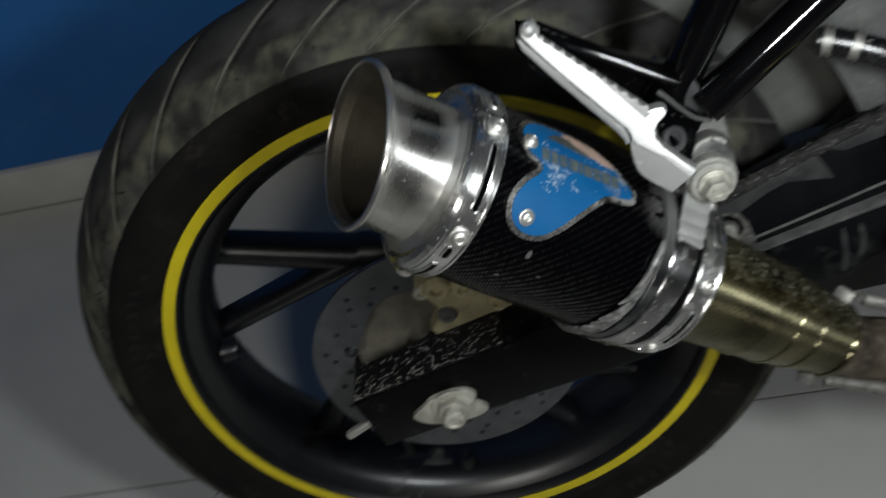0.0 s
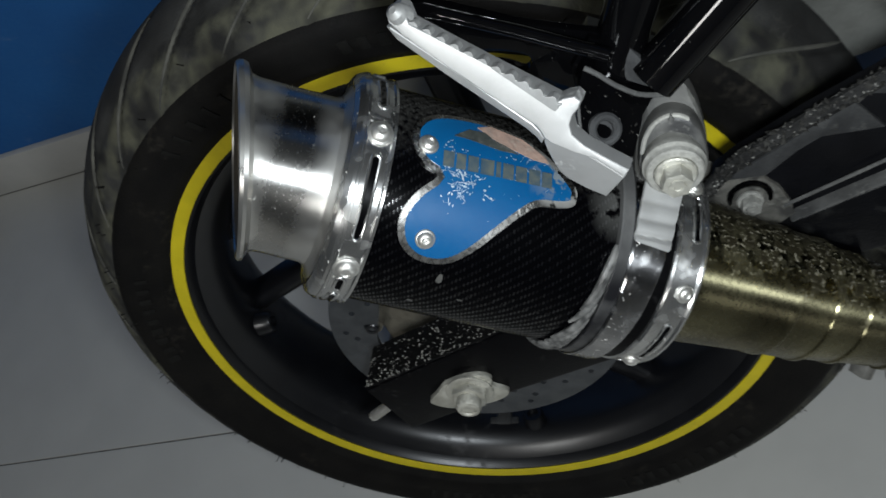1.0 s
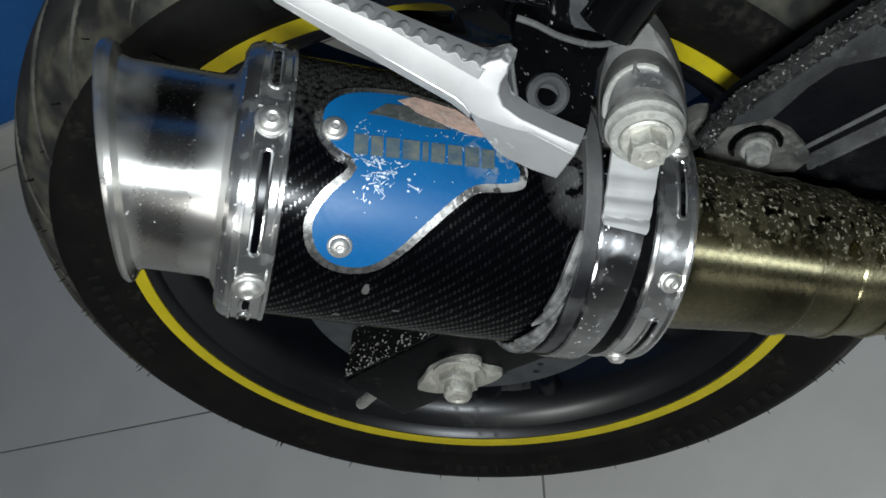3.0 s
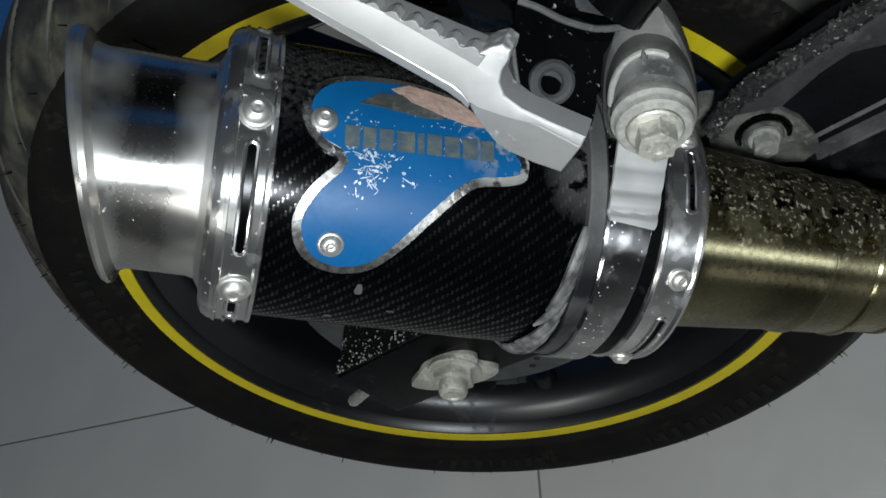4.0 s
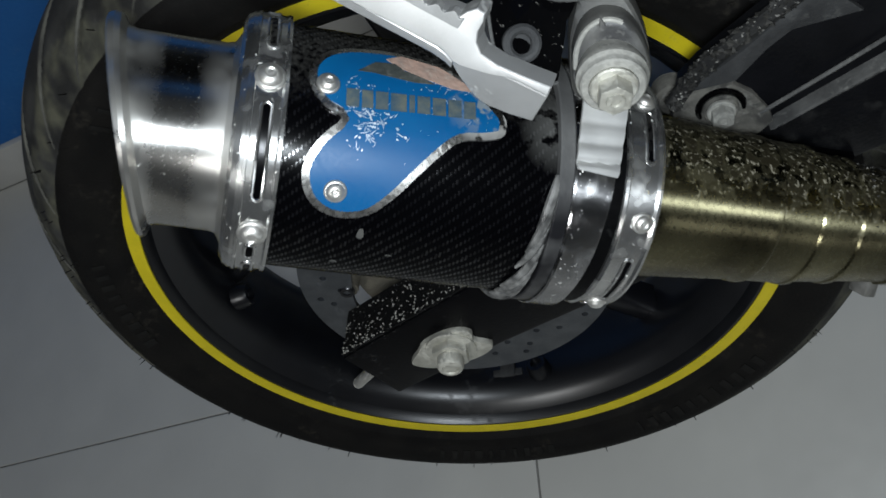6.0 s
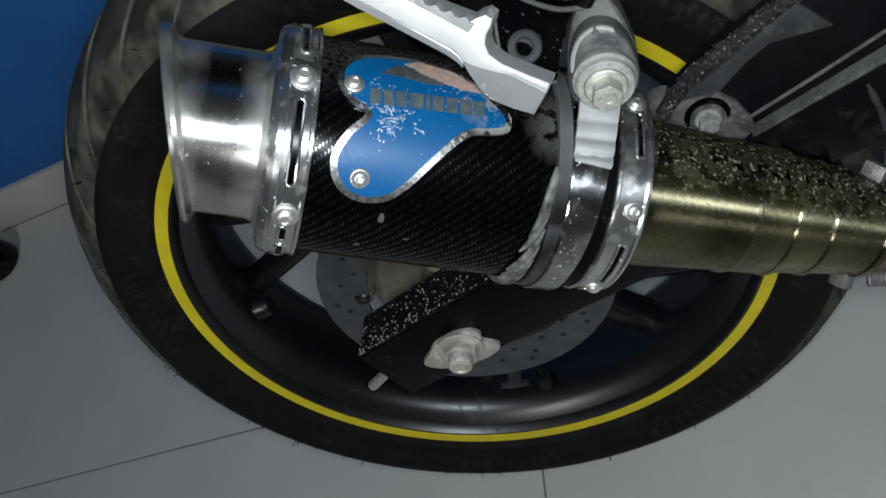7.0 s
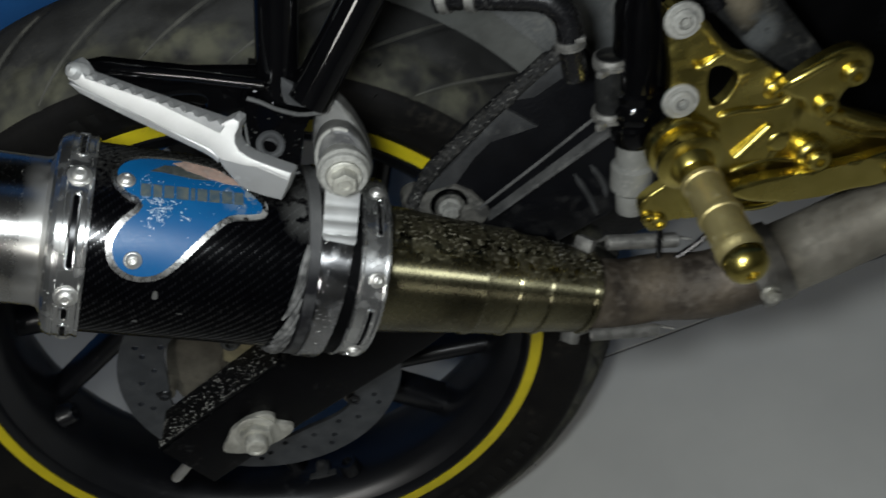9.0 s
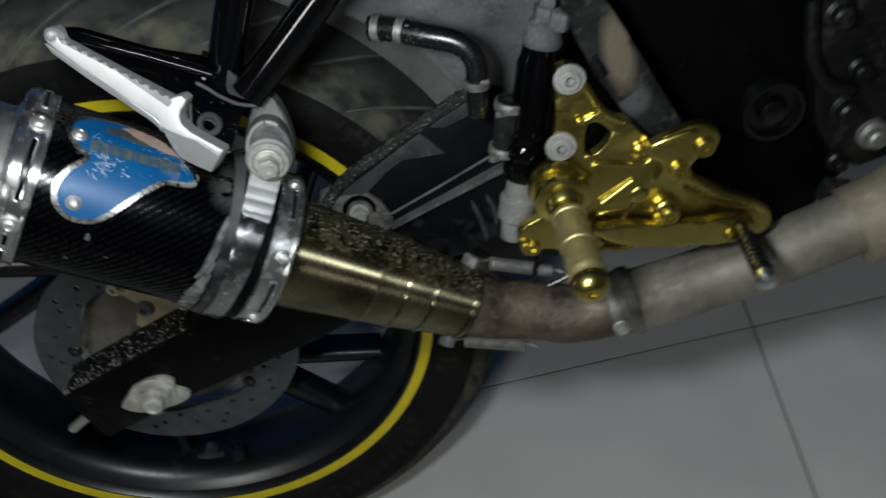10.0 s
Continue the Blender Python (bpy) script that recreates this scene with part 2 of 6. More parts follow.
MAT = {
    "tile": surface("glazed_floor_tile", (0.44, 0.44, 0.415), (0.405, 0.405, 0.385), 9, 0.3, 0.42, bump=0.00008, bump_scale=60, dust=0.05, dust_col=(0.4, 0.4, 0.385), dust_scale=120, random_tint=0.03),
    "grout": surface("grey_grout", (0.17, 0.168, 0.158), scale=60, rough=0.9, bump=0.0004, bump_scale=300),
    "skirting": surface("tile_skirting", (0.48, 0.48, 0.46), (0.42, 0.42, 0.405), 12, 0.4, 0.5, bump=0.0001, bump_scale=80),
    "wall": surface("blue_wall_paint", (0.012, 0.115, 0.36), (0.010, 0.095, 0.31), 5, 0.55, 0.7, bump=0.0006, bump_scale=140, dust=0.08, dust_col=(0.1, 0.2, 0.4), dust_scale=60),
    "plaster": surface("bare_cement_plaster", (0.22, 0.22, 0.21), (0.19, 0.19, 0.18), 4, 0.8, 0.9, bump=0.0006, bump_scale=120),
    "sidewall": surface("tyre_sidewall_rubber", (0.0038, 0.0036, 0.0035), (0.0068, 0.0063, 0.0056), 40, 0.6, 0.78, bump=0.0002, bump_scale=700, dust=0.14, dust_col=(0.028, 0.025, 0.0195), dust_scale=180, spec=0.12),
    "tread": surface("dusty_tyre_tread", (0.036, 0.036, 0.034), (0.014, 0.0138, 0.013), 26, 0.85, 0.95, bump=0.0004, bump_scale=600, dust=0.15, dust_col=(0.05, 0.048, 0.042), dust_scale=260, spec=0.3),
    "groove": surface("dust_filled_groove", (0.095, 0.093, 0.077), (0.035, 0.0345, 0.03), 40, 0.9, 0.97, bump=0.0004, bump_scale=700),
    "rim": surface("satin_black_rim", (0.003, 0.0032, 0.0042), (0.005, 0.0053, 0.0066), 30, 0.28, 0.38, bump=2e-05, bump_scale=900, dust=0.06, dust_col=(0.016, 0.016, 0.016), dust_scale=120, spec=0.5),
    "yellow": surface("yellow_rim_tape", (0.58, 0.47, 0.008), (0.50, 0.41, 0.006), 60, 0.38, 0.5, bump=0.0001, bump_scale=300, dust=0.06, dust_col=(0.3, 0.25, 0.05)),
    "disc": surface("worn_disc_steel", (0.12, 0.126, 0.134), (0.085, 0.09, 0.097), 60, 0.42, 0.55, metal=0.8, bump=0.0001, bump_scale=900, dust=0.06, dust_col=(0.1, 0.1, 0.098)),
    "hub": surface("dusty_cast_hub", (0.12, 0.11, 0.085), (0.075, 0.067, 0.052), 70, 0.6, 0.8, metal=0.3, bump=0.0005, bump_scale=500, dust=0.22, dust_col=(0.12, 0.108, 0.08)),
    "caliper": surface("dusty_gold_caliper", (0.4, 0.35, 0.2), (0.27, 0.24, 0.15), 80, 0.45, 0.7, metal=0.5, bump=0.0005, bump_scale=400, dust=0.35, dust_col=(0.42, 0.4, 0.29)),
    "arm": surface("black_swingarm_paint", (0.0012, 0.0012, 0.0016), (0.002, 0.002, 0.0024), 30, 0.28, 0.42, bump=0.0001, bump_scale=700, dust=0.03, dust_col=(0.04, 0.04, 0.038), dust_scale=300, spec=0.1),
    "arm_front": surface("dusty_black_casting", (0.0020, 0.0021, 0.0028), (0.004, 0.0042, 0.0052), 30, 0.3, 0.45, bump=0.0002, bump_scale=500, dust=0.12, dust_col=(0.026, 0.026, 0.025), dust_scale=70, spec=0.2),
    "ledge": surface("dust_laden_ledge", (0.07, 0.07, 0.067), (0.035, 0.035, 0.034), 90, 0.8, 0.92, bump=0.0003, bump_scale=600, dust=0.3, dust_col=(0.13, 0.13, 0.12), dust_scale=400),
    "fold": surface("dusty_fold", (0.036, 0.037, 0.0375), (0.018, 0.0184, 0.019), 60, 0.7, 0.85, bump=0.0003, bump_scale=600, dust=0.25, dust_col=(0.068, 0.068, 0.064), dust_scale=300, spec=0.25),
    "grit": surface("grit_crusted_top", (0.0018, 0.0018, 0.0022), (0.004, 0.004, 0.004), 200, 0.5, 0.7, bump=0.0004, bump_scale=900, dust=0.02, dust_col=(0.05, 0.05, 0.047), dust_scale=520, spec=0.15),
    "alloy": surface("raw_aluminium", (0.60, 0.59, 0.55), (0.50, 0.49, 0.46), 40, 0.40, 0.5, metal=0.9, bump=1.5e-05, bump_scale=900, dust=0.1, dust_col=(0.45, 0.44, 0.4)),
    "peg": surface("satin_cast_aluminium", (0.50, 0.50, 0.49), (0.43, 0.43, 0.42), 50, 0.40, 0.48, metal=0.72, bump=1.5e-05, bump_scale=800, dust=0.06, dust_col=(0.6, 0.6, 0.56)),
    "peg_rough": surface("rough_cast_aluminium", (0.38, 0.38, 0.37), (0.29, 0.29, 0.28), 90, 0.5, 0.65, metal=0.5, bump=0.0001, bump_scale=900, dust=0.2, dust_col=(0.3, 0.3, 0.28)),
    "nut": surface("dusty_zinc_bolt", (0.50, 0.49, 0.43), (0.40, 0.39, 0.34), 120, 0.38, 0.6, metal=0.7, bump=0.0002, bump_scale=900, dust=0.45, dust_col=(0.42, 0.41, 0.36), dust_scale=500),
    "hanger": surface("dusty_cast_hanger", (0.075, 0.074, 0.068), (0.045, 0.0445, 0.042), 60, 0.42, 0.6, metal=0.2, bump=0.0001, bump_scale=600, dust=0.25, dust_col=(0.14, 0.137, 0.122), dust_scale=110),
    "chrome": surface("polished_steel", (0.62, 0.62, 0.61), (0.54, 0.54, 0.53), 60, 0.2, 0.27, metal=0.97, bump=0.0002, bump_scale=60, dust=0.0, dust_col=(0.35, 0.34, 0.31), dust_scale=480, brushed=0.85),
    "brushed": surface("brushed_steel_end_cone", (0.6, 0.59, 0.56), (0.52, 0.51, 0.49), 55, 0.23, 0.28, metal=1.0, bump=1.0e-05, bump_scale=700, dust=0.0, dust_col=(0.5, 0.48, 0.42), dust_scale=420, brushed=0.8),
    "bore": surface("sooty_bore", (0.12, 0.105, 0.078), (0.08, 0.07, 0.054), 60, 0.5, 0.7, metal=0.6, bump=0.0003, bump_scale=500),
    "link": surface("heat_tinted_link_pipe", (0.26, 0.24, 0.142), (0.10, 0.091, 0.056), 22, 0.25, 0.31, metal=1.0, bump=1.0e-05, bump_scale=500, dust=0.03, dust_col=(0.16, 0.145, 0.1), dust_scale=160, brushed=1.0),
    "pipe": surface("stained_exhaust_pipe", (0.13, 0.105, 0.075), (0.045, 0.036, 0.028), 36, 0.45, 0.65, metal=0.55, bump=0.0005, bump_scale=260, dust=0.35, dust_col=(0.1, 0.085, 0.066), dust_scale=160),
    "header": surface("pale_heat_stained_pipe", (0.27, 0.245, 0.17), (0.19, 0.17, 0.115), 30, 0.45, 0.6, metal=0.3, bump=0.0003, bump_scale=260, dust=0.3, dust_col=(0.36, 0.34, 0.27), dust_scale=160),
    "carbon": carbon(),
    "grain": surface("pale_grit", (0.24, 0.235, 0.21), (0.11, 0.108, 0.098), 400, 0.75, 0.9, random_tint=0.2),
    "grain_dark": surface("dark_grit", (0.012, 0.0118, 0.011), (0.035, 0.034, 0.031), 400, 0.6, 0.8, spec=0.2),
    "mark": surface("dust_rubbed_raised_mark", (0.006, 0.0058, 0.005), (0.0035, 0.0034, 0.003), 120, 0.7, 0.85, bump=0.0002, bump_scale=600, dust=0.15, dust_col=(0.02, 0.0185, 0.0155), dust_scale=420, spec=0.2),
    "grit_fine": surface("dusty_gritted_edge", (0.016, 0.016, 0.0155), (0.007, 0.007, 0.007), 70, 0.7, 0.85, bump=0.0006, bump_scale=500, dust=0.12, dust_col=(0.07, 0.069, 0.064), dust_scale=260, spec=0.2),
    "tongue": surface("bent_bright_tongue", (0.76, 0.76, 0.74), (0.68, 0.68, 0.66), 60, 0.36, 0.46, metal=0.85, bump=0.0002, bump_scale=45),
    "mid_clamp": surface("stained_dull_clamp", (0.24, 0.235, 0.215), (0.12, 0.117, 0.108), 60, 0.4, 0.6, metal=0.6, bump=0.0003, bump_scale=300, dust=0.3, dust_col=(0.26, 0.25, 0.22), dust_scale=200),
    "mid_pipe": surface("dull_steel_pipe", (0.29, 0.27, 0.22), (0.15, 0.136, 0.11), 22, 0.45, 0.6, metal=0.6, bump=0.0001, bump_scale=200, dust=0.4, dust_col=(0.12, 0.11, 0.088), dust_scale=160),
    "strap": surface("grey_dusted_rubber", (0.075, 0.075, 0.073), (0.05, 0.05, 0.049), 70, 0.55, 0.7, bump=0.0001, bump_scale=600, dust=0.15, dust_col=(0.11, 0.109, 0.104), dust_scale=200),
    "caked": surface("caked_tan_dirt", (0.12, 0.115, 0.10), (0.04, 0.039, 0.036), 90, 0.85, 0.95, bump=0.0004, bump_scale=500, dust=0.25, dust_col=(0.19, 0.185, 0.165), dust_scale=300, spec=0.2),
    "strand": surface("grey_glass_fibre", (0.17, 0.168, 0.16), (0.035, 0.035, 0.034), 160, 0.3, 0.45, bump=0.0002, bump_scale=700, dust=0.1, dust_col=(0.14, 0.137, 0.13), dust_scale=300, random_tint=0.35),
    "band": surface("buckled_bright_band", (0.38, 0.38, 0.385), (0.28, 0.28, 0.285), 60, 0.17, 0.22, metal=1.0, bump=0.0003, bump_scale=45, dust=0.0, dust_col=(0.5, 0.49, 0.45), dust_scale=420, brushed=0.95),
    "bush": surface("dust_caked_bushing", (0.27, 0.265, 0.24), (0.19, 0.188, 0.17), 70, 0.6, 0.8, metal=0.3, bump=0.0002, bump_scale=600, dust=0.45, dust_col=(0.32, 0.315, 0.285), dust_scale=420),
    "mud": surface("dusty_grey_panel", (0.105, 0.108, 0.10), (0.068, 0.07, 0.064), 34, 0.6, 0.75, bump=0.0004, bump_scale=300, dust=0.1, dust_col=(0.14, 0.14, 0.128), dust_scale=120, spec=0.3),
    "badge_blue": surface("blue_anodised_badge", (0.002, 0.058, 0.165), (0.003, 0.070, 0.185), 30, 0.34, 0.46, metal=0, bump=1.5e-05, bump_scale=900, dust=0.0, dust_col=(0.25, 0.32, 0.42), dust_scale=500, spec=0.25),
    "badge_rim": surface("bare_badge_metal", (0.56, 0.55, 0.52), (0.42, 0.41, 0.39), 90, 0.22, 0.32, metal=1.0, bump=1.5e-05, bump_scale=500, dust=0.06, dust_col=(0.4, 0.4, 0.37), dust_scale=600),
    "flake": surface("bare_scratched_metal", (0.50, 0.53, 0.56), (0.28, 0.34, 0.40), 300, 0.4, 0.55, metal=0.5),
    "bars": surface("worn_grey_relief", (0.085, 0.098, 0.088), (0.035, 0.062, 0.085), 220, 0.45, 0.55, metal=0.2, bump=0.0002, bump_scale=600),
    "scar": surface("scorched_badge_patch", (0.36, 0.235, 0.18), (0.22, 0.16, 0.13), 150, 0.7, 0.85, bump=0.0004, bump_scale=500, dust=0.3, dust_col=(0.30, 0.27, 0.23), dust_scale=400),
    "scar_dark": surface("bare_dark_patch", (0.02, 0.025, 0.025), (0.04, 0.045, 0.04), 150, 0.5, 0.7, bump=0.0003, bump_scale=500, dust=0.2, dust_col=(0.12, 0.12, 0.11)),
    "gloss_black": surface("gloss_black_enamel", (0.0008, 0.0008, 0.001), (0.0014, 0.0014, 0.0016), 40, 0.05, 0.09, bump=0.00001, bump_scale=140, dust=0.0, dust_col=(0.11, 0.11, 0.10), dust_scale=520, spec=0.28),
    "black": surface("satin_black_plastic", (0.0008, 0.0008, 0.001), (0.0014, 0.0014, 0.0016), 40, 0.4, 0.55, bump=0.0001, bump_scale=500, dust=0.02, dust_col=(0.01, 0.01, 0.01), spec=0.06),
    "engine": surface("black_engine_casting", (0.003, 0.003, 0.003), (0.006, 0.0058, 0.0055), 50, 0.32, 0.5, metal=0.2, bump=0.0004, bump_scale=300, dust=0.16, dust_col=(0.02, 0.019, 0.017), dust_scale=120, spec=0.3),
    "cap": surface("gloss_black_cap", (0.0012, 0.0012, 0.0014), (0.003, 0.003, 0.0032), 60, 0.2, 0.32, bump=5e-05, bump_scale=400, dust=0.06, dust_col=(0.02, 0.02, 0.019), dust_scale=200),
    "grey_panel": surface("dusty_grey_casting", (0.085, 0.088, 0.086), (0.042, 0.044, 0.043), 40, 0.6, 0.8, metal=0.15, bump=0.0004, bump_scale=420, dust=0.3, dust_col=(0.12, 0.118, 0.105), dust_scale=260, spec=0.3),
    "frame": surface("dusty_frame_casting", (0.017, 0.0175, 0.017), (0.005, 0.0052, 0.0052), 55, 0.5, 0.75, metal=0.2, bump=0.0006, bump_scale=260, dust=0.24, dust_col=(0.075, 0.072, 0.06), dust_scale=130, spec=0.12),
    "gold": surface("gold_anodised_aluminium", (0.56, 0.465, 0.13), (0.45, 0.37, 0.09), 60, 0.24, 0.28, metal=1.0, bump=0.0, bump_scale=90, dust=0.0, dust_col=(0.4, 0.33, 0.12), coat=0.15),
    "gold_worn": surface("worn_gold_knurling", (0.5, 0.42, 0.19), (0.42, 0.35, 0.15), 120, 0.36, 0.5, metal=0.85, bump=0.0003, bump_scale=1500, dust=0.1, dust_col=(0.36, 0.34, 0.26), dust_scale=500),
    "hose": surface("black_rubber_hose", (0.0025, 0.0025, 0.003), (0.005, 0.005, 0.0055), 70, 0.2, 0.34, bump=2e-05, bump_scale=600, dust=0.06, dust_col=(0.10, 0.10, 0.095)),
    "spring": surface("dusty_spring_steel", (0.27, 0.265, 0.245), (0.15, 0.147, 0.135), 150, 0.4, 0.6, metal=0.7, bump=0.0002, bump_scale=700, dust=0.2, dust_col=(0.2, 0.195, 0.17)),
    "chain_grey": surface("pale_grey_plastic", (0.17, 0.17, 0.155), (0.11, 0.11, 0.10), 60, 0.6, 0.75, bump=0.0002, bump_scale=500, dust=0.2, dust_col=(0.30, 0.29, 0.26)),
}
TOP = (0.659, 0.259, 0.706)
UPPER = (0.719, 0.267, 0.647)
crust(MAT["link"], (0.12, -0.12956, 0.17725), UPPER, 0.029, 0.036, (0.04, 0.035, 0.021), 160, 0.44, 0.5, 0.16, 0.03, 0.6)
crust(MAT["link"], (0.12, -0.12956, 0.17725), UPPER, 0.028, 0.037, (0.17, 0.158, 0.12), 480, 0.585, 0.9, 0.08, 0.03)
crust(MAT["carbon"], (0.12, -0.12956, 0.17725), TOP, 0.038, 0.052, (0.05, 0.049, 0.045), 500, 0.36, 0.9, 0.5, 0.016)
crust(MAT["grit"], (0, 0, -1), (0, 0, 1), -1, 0, (0.30, 0.295, 0.275), 420, 0.655, 0.9, 0.04)
crust(MAT["arm"], (0, 0, 0.062), (-0.26, 0, 0.966), -0.022, -0.006, (0.36, 0.355, 0.33), 700, 0.64, 0.9, 0.04, 0.01)
crust(MAT["brushed"], (0, 0, -1), (0, 0, 1), -1, 0, (0.62, 0.60, 0.54), 420, 0.735, 0.8, 0.03)
crust(MAT["chrome"], (0, 0, -1), (0, 0, 1), -1, 0, (0.50, 0.49, 0.45), 480, 0.70, 0.8, 0.04)
crust(MAT["chrome"], (0, 0, -1), (0, 0, 1), -1, 0, (0.45, 0.45, 0.43), 90, 0.56, 0.5, 0.25, 0.0, 0.8)
crust(MAT["band"], (0, 0, -1), (0, 0, 1), -1, 0, (0.32, 0.32, 0.31), 90, 0.52, 0.45, 0.4, 0.0, 0.7)
crust(MAT["band"], (0, 0, -1), (0, 0, 1), -1, 0, (0.5, 0.49, 0.46), 600, 0.68, 0.8, 0.05)
patch(MAT["gloss_black"], (0.188, -0.137, 0.263), (0.030, 0.022, 0.017), (0.13, 0.128, 0.118), 700, 0.31, 0.9, stretch=(1, 1, 0.35), edge=0.9)
patch(MAT["gloss_black"], (0.150, -0.126, 0.2855), (0.050, 0.020, 0.030), (0.14, 0.138, 0.127), 900, 0.28, 0.9, edge=0.5)
patch(MAT["hanger"], (0.1975, -0.138, 0.2225), (0.0085, 0.02, 0.0075), (0.008, 0.008, 0.008), 420, 0.62, 0.5, edge=0.5)
crust(MAT["hanger"], (0.19, -0.14, 0.215), (0, -1, -0.25), 0.0, 0.012, (0.03, 0.03, 0.029), 150, 0.56, 0.6, 0.1, 0.01)
patch(MAT["carbon"], (0.1622, -0.1470, 0.2015), (0.014, 0.022, 0.015), (0.055, 0.055, 0.052), 130, 0.54, 0.75, edge=1.0)
# the strap turns black and smoother towards its outer side
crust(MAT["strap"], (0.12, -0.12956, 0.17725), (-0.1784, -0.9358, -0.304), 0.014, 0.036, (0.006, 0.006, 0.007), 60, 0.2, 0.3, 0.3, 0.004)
patch(MAT["frame"], (0.4085, -0.115, 0.192), (0.012, 0.02, 0.034), (0.10, 0.086, 0.060), 60, 0.62, 0.85, edge=0.5)
patch(MAT["frame"], (0.412, -0.115, 0.156), (0.014, 0.02, 0.014), (0.055, 0.058, 0.058), 90, 0.58, 0.8, edge=0.6)
patch(MAT["badge_blue"], (0.143, -0.1463, 0.2243), (0.017, 0.016, 0.017), (0.13, 0.15, 0.16), 170, 0.54, 0.7, edge=1.0)
patch(MAT["badge_rim"], (0.143, -0.1463, 0.2243), (0.017, 0.016, 0.017), (0.16, 0.16, 0.15), 120, 0.6, 0.8, edge=0.8)
AXIS = (0.71121, 0.09089, -0.69708)
crust(MAT["brushed"], (0.12, -0.12956, 0.17725), tuple(-q for q in AXIS), 0.136, 0.145, (0.58, 0.57, 0.53), 50, 0.25, 0.42, 0.4, 0.004, 0.85)
crust(MAT["brushed"], (0.12, -0.12956, 0.17725), AXIS, -0.124, -0.114, (0.58, 0.57, 0.54), 50, 0.25, 0.5, 0.4, 0.006, 0.85)
patch(MAT["gloss_black"], (0.173, -0.150, 0.243), (0.022, 0.02, 0.018), (0.16, 0.155, 0.14), 700, 0.33, 0.9, stretch=(1, 1, 0.3), edge=0.6)
crust(MAT["grit_fine"], (0, 0, -1), (0, 0, 1), -1, 0, (0.15, 0.147, 0.137), 420, 0.62, 0.9, 0.08)
crust(MAT["tread"], (0, 0.012, 0), (0, -1, 0), 0.000, 0.010, (0.078, 0.077, 0.054), 60, 0.34, 0.9, 0.3, 0.030)
crust(MAT["tread"], (0, 0.024, 0), (0, -1, 0), -0.004, 0.004, (0.012, 0.0118, 0.011), 34, 0.52, 0.85, 0.16, 0.012)

# ---- building tools ----


def part(name, bm, material, parent=None, label="", sharp=32):
    """Links a bmesh as one mesh object, smooth but for its sharp edges."""
    bmesh.ops.recalc_face_normals(bm, faces=bm.faces[:])
    for e in bm.edges:
        if len(e.link_faces) == 2 and e.calc_face_angle(0) > radians(sharp):
            e.smooth = False
    for f in bm.faces:
        f.smooth = True
    me = bpy.data.meshes.new(name)
    bm.to_mesh(me)
    bm.free()
    me.materials.append(MAT[material] if isinstance(material, str) else material)
    ob = new(name, me)
    ob.parent = parent
    if label:
        ob["label"] = label
    return ob


def side_of(axis):
    """Two directions square to an axis."""
    a = Vector(axis).normalized()
    ref = Vector((0, 0, 1)) if abs(a.z) < 0.9 else Vector((1, 0, 0))
    ex = ref.cross(a).normalized()
    return a, ex, a.cross(ex)


def turned(bm, profile, origin, axis, seg=32, ex=None, close=False, scale=(1, 1)):
    """Turns a profile of (along, radius) round an axis; UVs in metres."""
    a, x0, y0 = side_of(axis)
    if ex is not None:
        x0 = Vector(ex)
        y0 = a.cross(x0)
    o = Vector(origin)
    uv = bm.loops.layers.uv.verify()
    rings = []
    for s, r in profile:
        if r < 1e-6:
            rings.append([bm.verts.new(o + a * s)])
        else:
            rings.append([bm.verts.new(o + a * s + r * (scale[0] * math.cos(2 * math.pi * i / seg) * x0 + scale[1] * math.sin(2 * math.pi * i / seg) * y0)) for i in range(seg)])
    pairs = list(zip(rings, rings[1:], profile, profile[1:]))
    if close:
        pairs.append((rings[-1], rings[0], profile[-1], profile[0]))
    rm = max(r for _, r in profile)
    for A, B, p, q in pairs:
        for i in range(seg):
            j = (i + 1) % seg
            if len(A) == 1 and len(B) == 1:
                break
            if len(A) == 1:
                vs, us = [A[0], B[i], B[j]], [(i, p), (i, q), (i + 1, q)]
            elif len(B) == 1:
                vs, us = [A[i], B[0], A[j]], [(i, p), (i, q), (i + 1, p)]
            else:
                vs, us = [A[i], B[i], B[j], A[j]], [(i, p), (i, q), (i + 1, q), (i + 1, p)]
            f = bm.faces.new(vs)
            for loop, (k, pt) in zip(f.loops, us):
                loop[uv].uv = (2 * math.pi * k / seg * rm, pt[0])
    return bm


def lathe(*args, **kw):
    return turned(bmesh.new(), *args, **kw)


def glide(points, n=6, closed=False):
    """A smooth line through points (any dimension)."""
    p = [np.array(q, float) for q in points]
    out, m = [], len(p)
    for i in range(m if closed else m - 1):
        a, b, c, d = (p[(i + k) % m] if closed else p[min(max(i + k, 0), m - 1)] for k in (-1, 0, 1, 2))
        for k in range(n):
            t = k / n
            out.append(0.5 * (2 * b + (c - a) * t + (2 * a - 5 * b + 4 * c - d) * t * t + (3 * b - a - 3 * c + d) * t ** 3))
    if not closed:
        out.append(p[-1])
    return out


